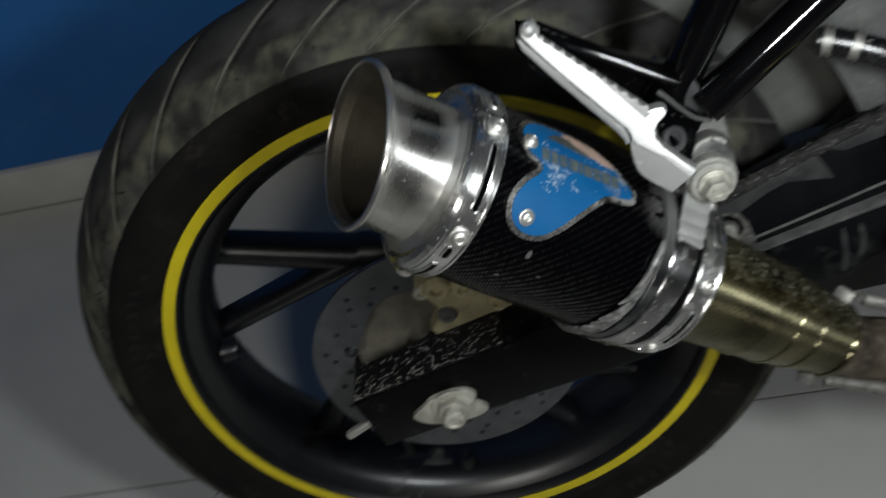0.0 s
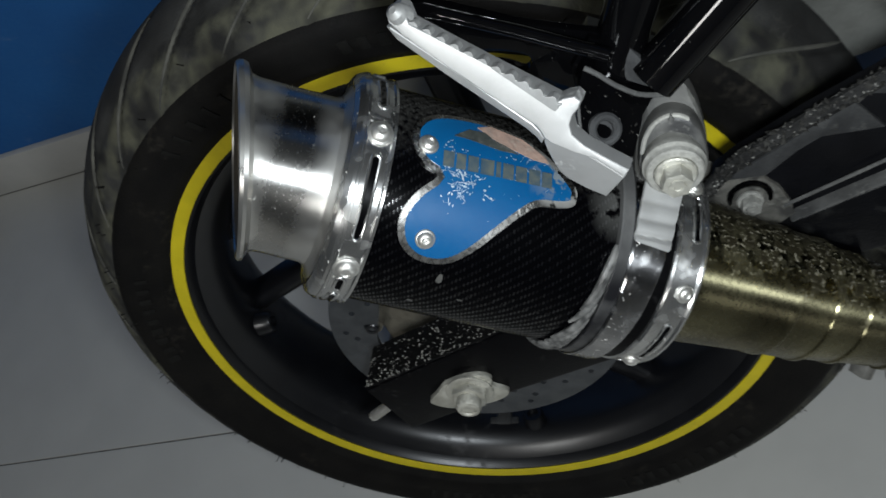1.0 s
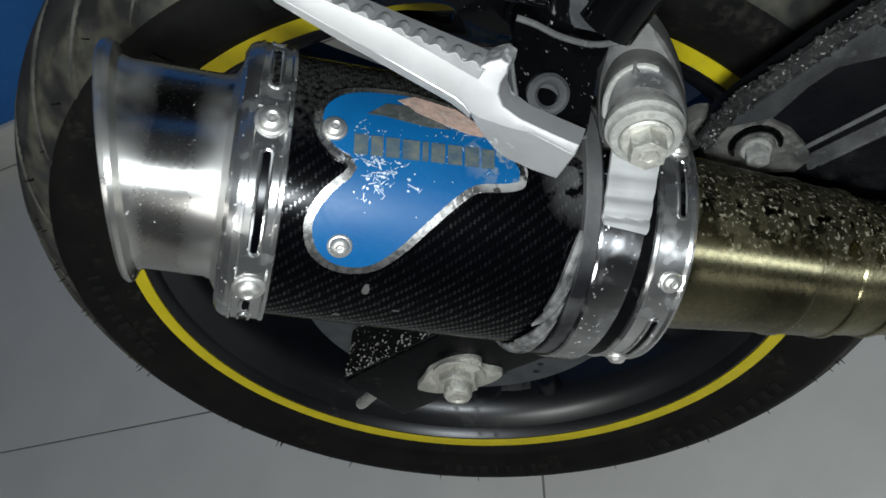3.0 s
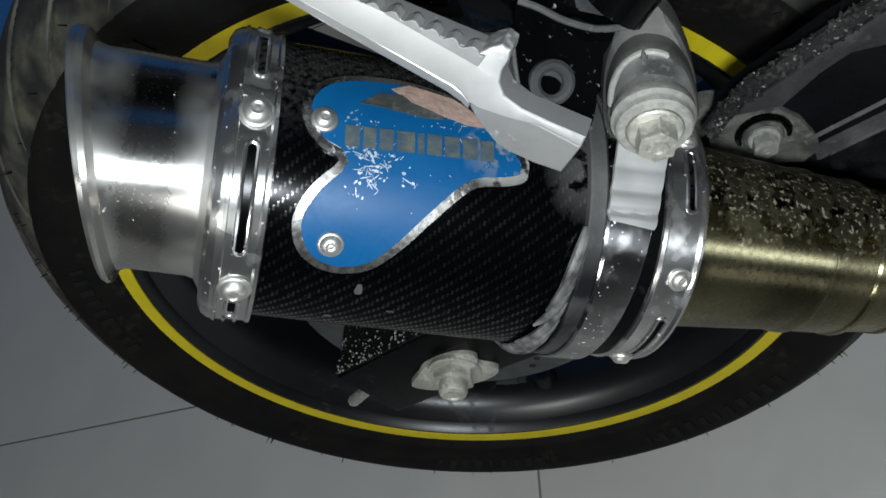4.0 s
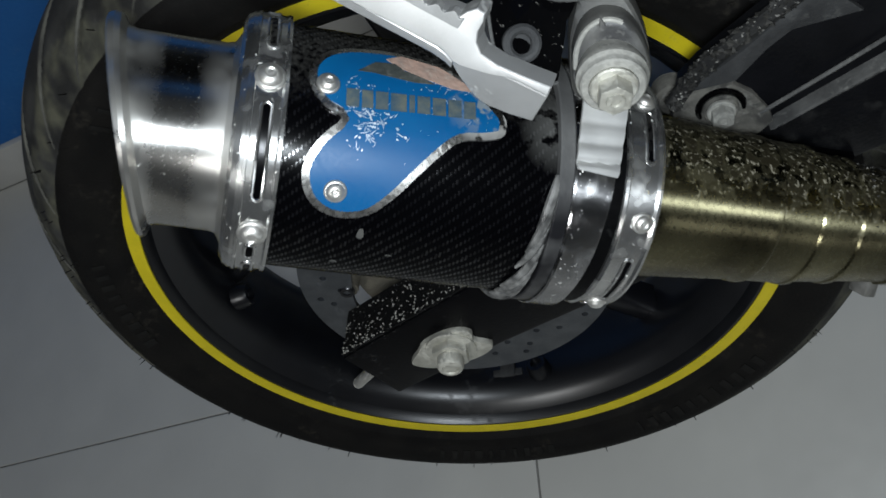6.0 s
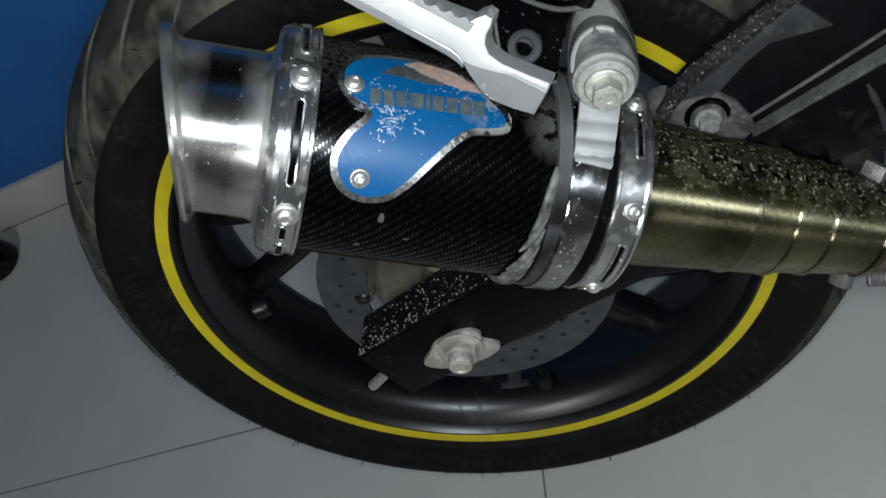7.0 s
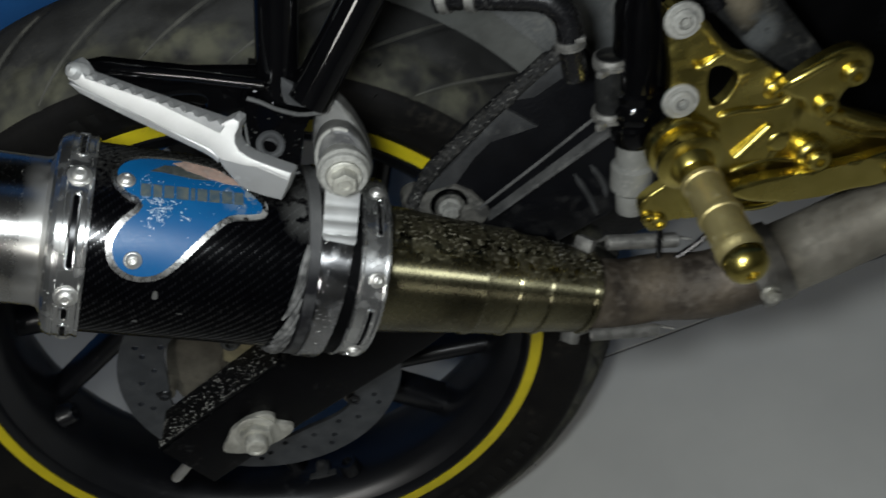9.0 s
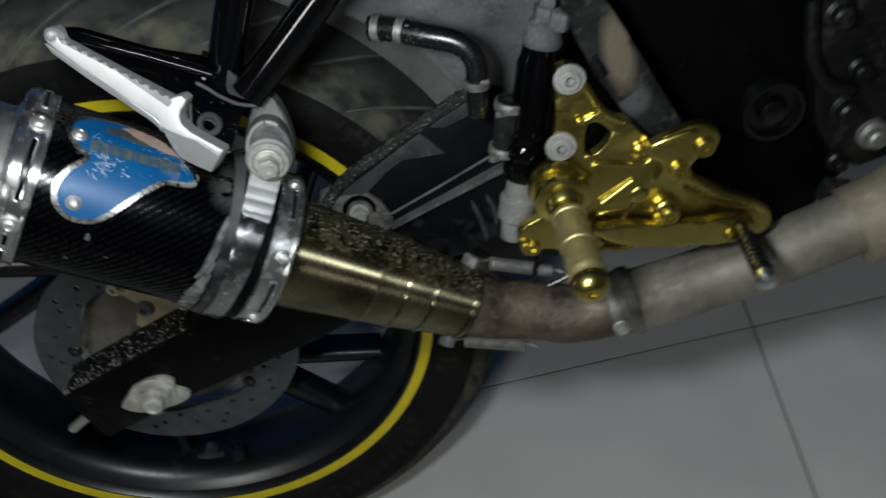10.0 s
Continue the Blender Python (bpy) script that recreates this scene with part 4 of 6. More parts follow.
    part("bolt_shroud", bm, "gloss_black", arm, "black raised rim arching over the bolt")
    bm = bmesh.new()
    turned(bm, [(0, 0.0090), (0.0015, 0.0088), (0.0025, 0.0080), (0.0025, 0)], (0.2126, -0.0690, 0.1105), OUT, 28)
    part("washer", bm, "caked", arm)
    hex_bolt("pivot_bolt", arm, (0.2126, -0.0714, 0.1105), OUT, 0.0058, 0.0055, 1.2, "bush", "dirt-caked steel bolt head")
    bm = bmesh.new()
    turned(bm, [(0, 0.010), (0.010, 0.0095), (0.013, 0.007), (0.013, 0)], (0.191, -0.040, 0.110), OUT, 20)
    part("spacer", bm, "caked", arm)
    # axle nut on its shaped adjuster plate
    plate = glide([(-0.031, 0.002), (-0.021, 0.011), (-0.012, 0.018), (0.004, 0.021), (0.015, 0.019), (0.020, 0.013), (0.018, 0.006), (0.026, -0.003), (0.021, -0.009), (0.008, -0.012), (-0.010, -0.011), (-0.022, -0.008)], 4, True)
    part("adjuster_plate", sheet(bmesh.new(), plate, 0.004, facing(-0.0722), bevel=0.001), "nut", arm, "dusty zinc axle plate")
    hex_bolt("axle_nut", arm, (0.001, -0.0762, 0.006), OUT, 0.0128, 0.006, 1.3, "nut", "dusty hexagon axle nut")
    bm = bmesh.new()
    turned(bm, [(-0.006, 0), (-0.006, 0.0088), (0.0045, 0.0086), (0.0062, 0.0076), (0.0068, 0.0055), (0.0056, 0.0045), (0.0056, 0)], (0.001, -0.086, 0.006), OUT, 28)
    part("axle_end", bm, "nut", arm)
    bm = bmesh.new()
    d = (-0.92, -0.12, -0.37)
    turned(bm, [(0, 0.0040), (0.031, 0.0040), (0.033, 0.0032), (0.033, 0)], (-0.058, -0.0605, -0.003), d, 14)
    part("adjuster_screw", bm, "alloy", arm, "bare threaded chain adjuster")
    hex_bolt("adjuster_locknut", arm, (-0.064, -0.058, -0.005), d, 0.0055, 0.004, 0, "nut")
    return arm


def caliper():
    bracket = [(-0.006, 0.090), (0.012, 0.101), (0.037, 0.094), (0.075, 0.055), (0.098, 0.058), (0.094, 0.046), (0.050, 0.034), (0.006, 0.034), (-0.004, 0.046), (0.008, 0.064)]
    c = part("brake_caliper", sheet(bmesh.new(), bracket, 0.016, facing(-0.018), bevel=0.003), "caliper", bike, "dusty gold brake caliper and bracket")
    for x, z, r in ((0.011, 0.092, 0.0105), (0.030, 0.088, 0.0095), (0.052, 0.068, 0.0085)):
        bm = bmesh.new()
        turned(bm, [(0, r), (0.008, r), (0.011, r * 0.8), (0.011, r * 0.45), (0.007, r * 0.4), (0.007, 0)], (x, -0.033, z), OUT, 20)
        part("cylinder_boss", bm, "caliper", c)
    socket_bolt("caliper_bolt", c, (0.012, -0.033, 0.060), OUT, 0.0064, 0.005, "grey_panel", "dark socket bolt", 1.2)
    socket_bolt("caliper_bolt", c, (-0.002, -0.030, 0.085), OUT, 0.0060, 0.005, "nut")
    return c


# ---- exhaust: one axis from tail lip to link pipe ----
P0 = Vector((0.12, -0.12956, 0.17725))
AX = Vector((0.71121, 0.09089, -0.69708)).normalized()
E1 = Vector((0.06491, -0.99586, -0.06362))
E1 = (E1 - AX * E1.dot(AX)).normalized()
E2 = AX.cross(E1)


def around(s, deg, r):
    a = radians(deg)
    return P0 + AX * s + r * (math.cos(a) * E1 + math.sin(a) * E2)


def radial(deg):
    a = radians(deg)
    return math.cos(a) * E1 + math.sin(a) * E2


def wrap(r):
    """Bends a plate drawn in (along, metres round) onto the can."""
    return lambda s, q, h: around(s, math.degrees(q / 0.052), r + h)


def muffler():
    def spun(name, prof, material, parent, label="", seg=96, close=False):
        return part(name, lathe(prof, P0, AX, seg, ex=E1, close=close), material, parent, label, sharp=20)
    can = spun("muffler", [(-0.100, 0.0480), (-0.100, 0.0497), (-0.050, 0.0500), (0.004, 0.0500), (0.052, 0.0495), (0.052, 0.047)], "carbon", bike,
               "short carbon-fibre muffler with polished steel ends", 128)
    cone = spun("end_cone", [(-0.1525, 0.0412), (-0.1536, 0.0420), (-0.1531, 0.0432), (-0.1512, 0.0440), (-0.1492, 0.0434), (-0.1484, 0.0418), (-0.1470, 0.0392), (-0.1440, 0.0382),
                      (-0.1150, 0.0384), (-0.1125, 0.0392), (-0.1105, 0.0425), (-0.1095, 0.0455)], "brushed", can, "brushed steel end cone with a rolled lip")
    bore = spun("bore", [(-0.1526, 0.0413), (-0.1508, 0.0385), (-0.1459, 0.0359), (-0.11, 0.0345), (-0.06, 0.034), (-0.06, 0.0)], "bore", can, "sooty bore of the end cone", 64)
    for ob in (cone, bore):
        for v in ob.data.vertices:
            w = v.co - P0
            s = w.dot(AX)
            if s < -0.118:
                ang = math.atan2(w.dot(E2), w.dot(E1))
                v.co += AX * (0.0015 + 0.0092 * math.cos(ang - radians(42))) * (s + 0.118) / -0.034
    spun("rear_collar", [(-0.1095, 0.0440), (-0.1100, 0.0478), (-0.1085, 0.0508), (-0.1062, 0.0522), (-0.1048, 0.0524), (-0.1046, 0.0530), (-0.1036, 0.0531), (-0.1032, 0.0525), (-0.0936, 0.0522), (-0.0928, 0.0528), (-0.0916, 0.0527), (-0.0912, 0.0500)],
         "chrome", can, "polished steel rear collar with pressed slots", 120)
    spun("front_collar", [(0.0425, 0.0495), (0.0427, 0.0512), (0.0437, 0.0521), (0.0447, 0.0512), (0.0560, 0.0510), (0.0572, 0.0518), (0.0584, 0.0515), (0.0592, 0.0500), (0.0605, 0.0450), (0.0610, 0.0385), (0.0610, 0.036)],
         "chrome", can, "polished steel front collar with pressed slots", 120)
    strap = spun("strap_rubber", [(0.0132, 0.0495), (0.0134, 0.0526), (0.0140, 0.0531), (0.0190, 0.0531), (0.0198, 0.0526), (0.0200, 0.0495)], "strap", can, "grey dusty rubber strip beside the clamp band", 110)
    band = spun("clamp_band", [(0.0192, 0.0500), (0.0194, 0.0538), (0.0203, 0.0543), (0.0362, 0.0543), (0.0374, 0.0541), (0.0379, 0.0535), (0.0380, 0.0500)], "band", can, "polished clamp band round the can", 110)
    spun("rubber_edge", [(0.0340, 0.0500), (0.0342, 0.0512), (0.0418, 0.0512), (0.0424, 0.0500)], "black", can, "black rubber showing beside the band", 110)
    # the band draws in below the lug
    for ob in (strap, band):
        for v in ob.data.vertices:
            w = v.co - P0
            s, deg = w.dot(AX), math.degrees(math.atan2(w.dot(E2), w.dot(E1)))
            f = min(1.0, max(0.0, (deg + 70) / 80)) if deg < 100 else max(0.0, 1 - (deg - 100) / 60)
            v.co += AX * f * (0.0022 - 0.0062 * min(1.0, max(0.0, (s - 0.020) / 0.018)))
    # frayed fibres laid aslant beside the strap
    rnd = random.Random(8)
    for k in range(26):
        a0 = -47 + 10.5 * k
        turn, wide, width = rnd.uniform(26, 34), rnd.uniform(0.85, 1.15), min(1.0, 0.45 + 0.2 * k)
        bm = bmesh.new()
        tube(bm, [around(0.0140 - 0.0086 * width * (i / 7) ** 1.15, a0 + turn * i / 7, 0.0512 + 0.0012 * math.sin(math.pi * i / 7)) for i in range(8)],
             [wide * q for q in (0.0009, 0.0014, 0.0018, 0.0019, 0.0018, 0.0016, 0.0012, 0.0006)], 8)
        part("twisted_strand", bm, "strand", can)
    # rivets and pressed slots of the collars
    for deg in (-71, -4, 63, 130, 197):
        dome_rivet("rivet", can, around(-0.0985, deg, 0.0522), radial(deg), 0.0058)
    for deg in (-31, 29, 89, 149, 209, 269):
        dome_rivet("rivet", can, around(0.0522, deg, 0.0510), radial(deg), 0.0044)

    def slot(s, a0, a1, wide, r):
        q0, q1 = radians(a0) * 0.052, radians(a1) * 0.052
        loop = [(s + wide * math.cos(radians(b)), q1 - wide + wide * math.sin(radians(b))) for b in range(0, 181, 20)] + \
               [(s + wide * math.cos(radians(b)), q0 + wide + wide * math.sin(radians(b))) for b in range(180, 361, 20)]
        part("slot_floor", sheet(bmesh.new(), loop, 0.0003, wrap(r), cuts=2), "carbon", can)
        bm = bmesh.new()
        n = len(loop)
        fine = []
        for i in range(n):
            a, b = loop[i], loop[(i + 1) % n]
            k = max(1, int(math.hypot(b[0] - a[0], b[1] - a[1]) / 0.002))
            fine += [(a[0] + (b[0] - a[0]) * j / k, a[1] + (b[1] - a[1]) * j / k) for j in range(k)]
        pts = [Vector(wrap(r)(*p, 0.0)) for p in fine]
        tube(bm, pts + pts[:1], 0.0008, 8, cap=False)
        part("slot_edge", bm, "chrome", can)
    for a0, a1 in ((-60, -20), (-112, -86), (4, 14), (20, 54), (72, 120), (140, 188), (206, 240)):
        slot(-0.0985, a0, a1, 0.0019, 0.0524)
    for a0, a1 in ((-84, -58), (-12, 20), (40, 78), (100, 138), (160, 198)):
        slot(0.0522, a0, a1, 0.0017, 0.0511)
    # two-lobed badge wrapped on the can
    k = radians(1) * 0.052
    half_a = [(-0.0715, -58.5), (-0.0777, -50.5), (-0.0822, -42), (-0.0836, -33.5), (-0.0806, -24), (-0.074, -18.0), (-0.0653, -16.4), (-0.0563, -19.5), (-0.0483, -28), (-0.0407, -38.6), (-0.0326, -49.0), (-0.0257, -55.6),
              (-0.0161, -57.6), (-0.0098, -60.0), (-0.0085, -64.0), (-0.0095, -70.0), (-0.0195, -81.0), (-0.0330, -92), (-0.0498, -97.0), (-0.0627, -96.5), (-0.0715, -94.4), (-0.0785, -90.2), (-0.0835, -83.2), (-0.0846, -76), (-0.0824, -68), (-0.0775, -62.2)]
    line = [(s, d * k) for s, d in half_a]
    big = [tuple(p) for p in glide(line, 3, True)]

    def shrink(loop, by):
        out = []
        n = len(loop)
        for i in range(n):
            a, b = np.array(loop[i - 1]), np.array(loop[(i + 1) % n])
            t = (b - a) / (np.linalg.norm(b - a) + 1e-9)
            out.append((loop[i][0] - t[1] * by * sgn, loop[i][1] + t[0] * by * sgn))
        return out
    area = sum(a[0] * b[1] - b[0] * a[1] for a, b in zip(big, big[1:] + big[:1]))
    sgn = 1 if area > 0 else -1
    part("badge", sheet(bmesh.new(), big, 0.0014, wrap(0.0502), cuts=3), "badge_rim", can, "bare metal badge plate", sharp=40)
    part("badge_face", sheet(bmesh.new(), shrink(big, 0.0030), 0.0004, wrap(0.0516), cuts=3), "badge_blue", can, "scratched blue badge face", sharp=40)
    part("badge_stain", sheet(bmesh.new(), [(s, d * k) for s, d in [(-0.0560, -90.5), (-0.0500, -94.0), (-0.0350, -90.5), (-0.0245, -82.5), (-0.0225, -79.0), (-0.0300, -79.0), (-0.0400, -82.0), (-0.0500, -86.0)]], 0.0003, wrap(0.0520), cuts=2), "scar", can, "scorched brown patch on the badge")
    part("badge_wear", sheet(bmesh.new(), [(s, d * k) for s, d in [(-0.0665, -81.2), (-0.0600, -87.5), (-0.0525, -88.3), (-0.0490, -85.0), (-0.0420, -82.6), (-0.0370, -80.0), (-0.0450, -79.4), (-0.0550, -80.6), (-0.0610, -81.4)]], 0.0003, wrap(0.05201), cuts=2), "scar_dark", can, "bare dark patch on the badge")
    widths = (0.0048, 0.0042, 0.0047, 0.0060, 0.0021, 0.0049, 0.0051, 0.0051, 0.0046)
    s = -0.0706
    for i, w in enumerate(widths):
        d0 = -71.5 - 0.25 * i
        part("badge_bar", sheet(bmesh.new(), [(s, d0 * k), (s + w, (d0 - 0.3) * k), (s + w + 0.0003, (d0 + 7.6) * k), (s + 0.0003, (d0 + 7.9) * k)], 0.0004, wrap(0.0519), cuts=1), "bars", can, "worn grey relief bar")
        s += w + 0.0010
    # slivers of bare metal where the blue is scratched off
    rnd = random.Random(31)
    bm = bmesh.new()
    for s0, d0, ds, dd, count, lo, hi in ((-0.0610, -58.0, 0.0036, 4.6, 90, 0.0005, 0.0026), (-0.0690, -63.5, 0.0022, 1.6, 16, 0.0006, 0.0026), (-0.0560, -60.5, 0.0060, 3.0, 14, 0.0004, 0.0018), (-0.0655, -74.5, 0.0030, 2.0, 14, 0.0004, 0.0018),
                                          (-0.0490, -53.5, 0.0018, 1.5, 6, 0.0008, 0.0030), (-0.0660, -53.0, 0.0030, 3.0, 7, 0.0004, 0.0015), (-0.0380, -77.0, 0.0050, 5.0, 26, 0.0004, 0.0018), (-0.0240, -72.0, 0.0060, 6.0, 22, 0.0003, 0.0014), (-0.0520, -62.0, 0.0140, 12.0, 26, 0.0002, 0.0008)):
        for i in range(count):
            cs, cd = rnd.gauss(s0, ds), rnd.gauss(d0, dd)
            if not (-0.079 < cs < -0.014 and -84 < cd < -24) or (cs < -0.066 and cd > -60 and cd < -50):
                continue
            a, ln = rnd.choice((0.6, 0.9, 2.2, 2.6)) + rnd.gauss(0, 0.4), rnd.uniform(lo, hi)
            thin = rnd.random() < 0.45
            wide = ln * 0.06 + 0.00006 if thin else rnd.uniform(0.12, 0.3) * ln
            ln = ln if thin else 0.36 * ln
            u, v = (math.cos(a), math.sin(a)), (-math.sin(a), math.cos(a))
            ring = []
            for q in range(7):
                e, f = math.cos(q * 0.8976) * ln * rnd.uniform(0.5, 1.1), math.sin(q * 0.8976) * wide * rnd.uniform(0.35, 1.15)
                ring.append((cs + u[0] * e + v[0] * f, cd * k + u[1] * e + v[1] * f))
            sheet(bm, ring, 0.0002, wrap(0.05196))
    tagged(part("badge_scratch", bm, "flake", can, "scratches of bare metal through the blue"), kind="stuff")
    for s, d in ((-0.0774, -72.3), (-0.0705, -28.2)):
        dome_rivet("badge_rivet", can, around(s, d, 0.0518), radial(d), 0.0044, "alloy", "bright badge rivet")
    # chips in the lacquer
    for s, d, a, b in ((-0.0580, -8, 0.0013, 0.0032), (-0.0655, 14, 0.0014, 0.0010), (-0.045, 4, 0.0014, 0.0004)):
        part("lacquer_chip", sheet(bmesh.new(), [(s + a * math.cos(t) * (1 + 0.2 * math.sin(3 * t)), d * k + b * math.sin(t) * (1 + 0.2 * math.cos(2 * t))) for t in np.linspace(0, 2 * math.pi, 13)[:-1]], 0.00025, wrap(0.0500)), "hanger", can, "pale chip in the lacquer")
    return can


def link_pipe():
    prof = [(0.0600, 0.0372), (0.0760, 0.0368), (0.1190, 0.0338), (0.1210, 0.0346), (0.1240, 0.0346), (0.1255, 0.0336), (0.1445, 0.0328), (0.1455, 0.0334), (0.1475, 0.0334), (0.1485, 0.0318), (0.1665, 0.0300), (0.1675, 0.0307),
            (0.1695, 0.0307), (0.1705, 0.0292), (0.1985, 0.0268), (0.1995, 0.0278), (0.2025, 0.0278), (0.2032, 0.0266), (0.2032, 0.0235)]
    link = part("link_pipe", lathe(prof, P0, AX, 72, ex=E1), "link", bike, "heat-tinted tapered link pipe spattered with grit", sharp=28)
    rnd = random.Random(23)
    spots = []
    top = math.degrees(math.atan2(Vector((0.659, 0.259, 0.706)).dot(E2), Vector((0.659, 0.259, 0.706)).dot(E1)))
    for i in range(700):
        s = 0.064 + 0.136 * rnd.random()
        rad = 0.0372 - (s - 0.060) * 0.0745
        spots.append(around(s, top + rnd.gauss(-6, 26), rad))
    grains("grit", link, spots[:130], rnd, 0.0003, 0.0009, "grain", "pale road grit")
    grains("grit", link, spots[330:], rnd, 0.0005, 0.0013, "grain_dark", "dark road grit")
    start = P0 + AX * 0.196
    pts = glide([start, start + AX * 0.03, (0.308, -0.108, 0.008), (0.340, -0.113, -0.004), (0.380, -0.118, -0.003), (0.43, -0.119, -0.002), (0.49, -0.118, 0.002), (0.535, -0.116, 0.007), (0.565, -0.115, 0.012)], 7)
    near = [p for p in pts if p[0] < 0.384]
    pipe = part("exhaust_pipe", tube(bmesh.new(), near, [0.0238 - 0.0018 * min(1.0, i / 10) for i in range(len(near))], 36), "pipe", bike, "rust-stained brown exhaust pipe below the engine")
    far = [p for p in pts if p[0] > 0.366]
    part("middle_pipe", tube(bmesh.new(), far, 0.0232, 36), "mid_pipe", pipe, "dull steel length of the pipe")
    head = glide([(0.545, -0.1155, 0.003), (0.57, -0.115, 0.008), (0.62, -0.112, 0.020), (0.72, -0.105, 0.03), (0.80, -0.10, 0.06)], 6)
    part("header_pipe", tube(bmesh.new(), head, 0.030, 36), "header", pipe, "pale heat-stained header pipe")
    c, d = Vector((0.374, -0.1175, -0.003)), Vector((0.055, -0.001, 0.001)).normalized()
    bm = bmesh.new()
    turned(bm, [(-0.011, 0.0235), (-0.010, 0.0258), (-0.003, 0.0262), (-0.0025, 0.0250), (0.0025, 0.0250), (0.003, 0.0262), (0.010, 0.0258), (0.011, 0.0235)], c, d, 48)
    part("pipe_clamp", bm, "mid_clamp", pipe, "dull stained steel pipe clamp")
    hex_bolt("clamp_bolt", pipe, c + Vector((-0.006, -0.0250, 0.002)), OUT, 0.005, 0.004, 1.2, "nut")

    def spring(a, b, r, turns, name_parent):
        a, b = Vector(a), Vector(b)
        _, ex, ey = side_of(b - a)
        n = turns * 10
        pts = [a + (b - a) * (i / n) + r * (math.cos(2 * math.pi * i / 10) * ex + math.sin(2 * math.pi * i / 10) * ey) for i in range(n + 1)]
        bm = bmesh.new()
        tube(bm, pts, 0.00105, 6)
        tube(bm, [a - (b - a) * 0.22, a + ex * r], 0.0011, 6)
        tube(bm, [b + (b - a) * 0.22, b + ex * r], 0.0011, 6)
        return part("spring", bm, "spring", name_parent, "dusty exhaust retaining spring")
    t0 = around(0.196, -108, 0.031)
    t1 = t0 + AX * 0.075 + Vector((0.008, 0, 0.012))
    spring(t0 + (t1 - t0) * 0.2, t0 + (t1 - t0) * 0.85, 0.0042, 24, link)
    s0 = around(0.200, 58, 0.030)
    s1 = s0 + Vector((0.058, -0.004, -0.026))
    spring(s0 + (s1 - s0) * 0.2, s0 + (s1 - s0) * 0.9, 0.0036, 22, link)
    for q, deg in ((t0, -108), (s0, 58)):
        bm = bmesh.new()
        box(bm, (0.012, 0.007, 0.009), toward(q, radial(deg), 20), 0.0015)
        part("spring_hook", bm, "spring", link, "welded spring hook")
    return link


def footpeg():
    """Folded passenger footpeg with its serrated edge."""
    O = Vector((0.111, -0.139, 0.322))
    ex, ey, ez = Vector((0.5985, -0.3037, -0.7414)), Vector((0.7878, 0.0547, 0.6135)), Vector((-0.1458, -0.9512, 0.2720))
    pl = lambda x, y, h: O + ex * x + ey * y + ez * h
    bm = bmesh.new()
    shank = [(-0.0016, -0.0005), (0.0005, 0.0016), (0.0035, 0.0012), (0.0080, -0.0020), (0.0300, 0.0006), (0.0520, 0.0034), (0.0725, 0.0062), (0.0742, 0.0090), (0.0768, 0.0116), (0.0800, 0.0112), (0.0808, 0.0085),
             (0.0806, 0.0045), (0.0818, 0.0010), (0.0850, -0.0018), (0.0912, -0.0026), (0.1020, -0.0016), (0.1112, -0.0004), (0.1116, -0.0040), (0.0985, -0.0046), (0.0900, -0.0068), (0.0800, -0.0096),
             (0.0768, -0.0094), (0.0740, -0.0080), (0.0715, -0.0072), (0.0570, -0.0070), (0.0300, -0.0072), (0.0085, -0.0074), (0.0010, -0.0064), (-0.0014, -0.0040)]
    crown = lambda x, y, h: pl(x, y, h - 0.13 * (y + 0.0045))
    sheet(bm, shank, 0.010, crown, bevel=0.0009, base=-0.010, seg=3)
    peg = part("passenger_footpeg", bm, "peg", bike, "folded silver aluminium passenger footpeg with serrated edge", sharp=14)
    bm = bmesh.new()
    lip = [(0.0020, -0.0086), (0.0400, -0.0086), (0.0700, -0.0084), (0.0740, -0.0094), (0.0772, -0.0112), (0.0775, -0.0142), (0.0745, -0.0130), (0.0690, -0.0122), (0.0300, -0.0122), (0.0065, -0.0120), (0.0005, -0.0095)]
    sheet(bm, lip, 0.010, lambda x, y, h: pl(x, y, h + 0.25 * (y + 0.010)), bevel=0.0011, base=-0.0120, seg=3)
    part("lower_lip", bm, "peg", peg, sharp=14)
    bm = bmesh.new()
    saw = [(0.0080, -0.0060)]
    for i in range(11):
        x = 0.0068 + 0.0061 * i
        y = -0.0026 + 0.129 * (x - 0.0068)
        saw += [(x, y), (x + 0.0010, y + 0.0009), (x + 0.0020, y + 0.0019), (x + 0.0030, y + 0.0022), (x + 0.0040, y + 0.0017), (x + 0.0052, y + 0.0006)]
    saw += [(0.0745, 0.0065), (0.0740, 0.0000)]
    sheet(bm, saw, 0.0045, lambda x, y, h: pl(x, y, h + 0.10 * (y + 0.0045)), bevel=0.0003, base=-0.0060)
    part("serrated_rail", bm, "peg_rough", peg, "row of grip teeth", sharp=14)
    bm = bmesh.new()
    foot = [(0.0770, -0.0092), (0.0800, -0.0094), (0.0900, -0.0066), (0.0985, -0.0044), (0.1117, -0.0038), (0.1116, -0.0177), (0.1030, -0.0196), (0.0945, -0.0212), (0.0900, -0.0204), (0.0860, -0.0182), (0.0810, -0.0146), (0.0775, -0.0120)]
    sheet(bm, foot, 0.0150, lambda x, y, h: pl(x, y, h + 0.22 * (y + 0.0040)), bevel=0.0008, base=-0.0153)
    part("hinge_block", bm, "peg", peg, sharp=14)
    bm = bmesh.new()
    seam = [(0.0800, -0.0120), (0.0870, -0.0192), (0.0905, -0.0220), (0.0945, -0.0229), (0.1040, -0.0212), (0.1090, -0.0196), (0.1090, -0.0140), (0.0900, -0.0120)]
    sheet(bm, seam, 0.0080, pl, bevel=0.0006, base=-0.0150)
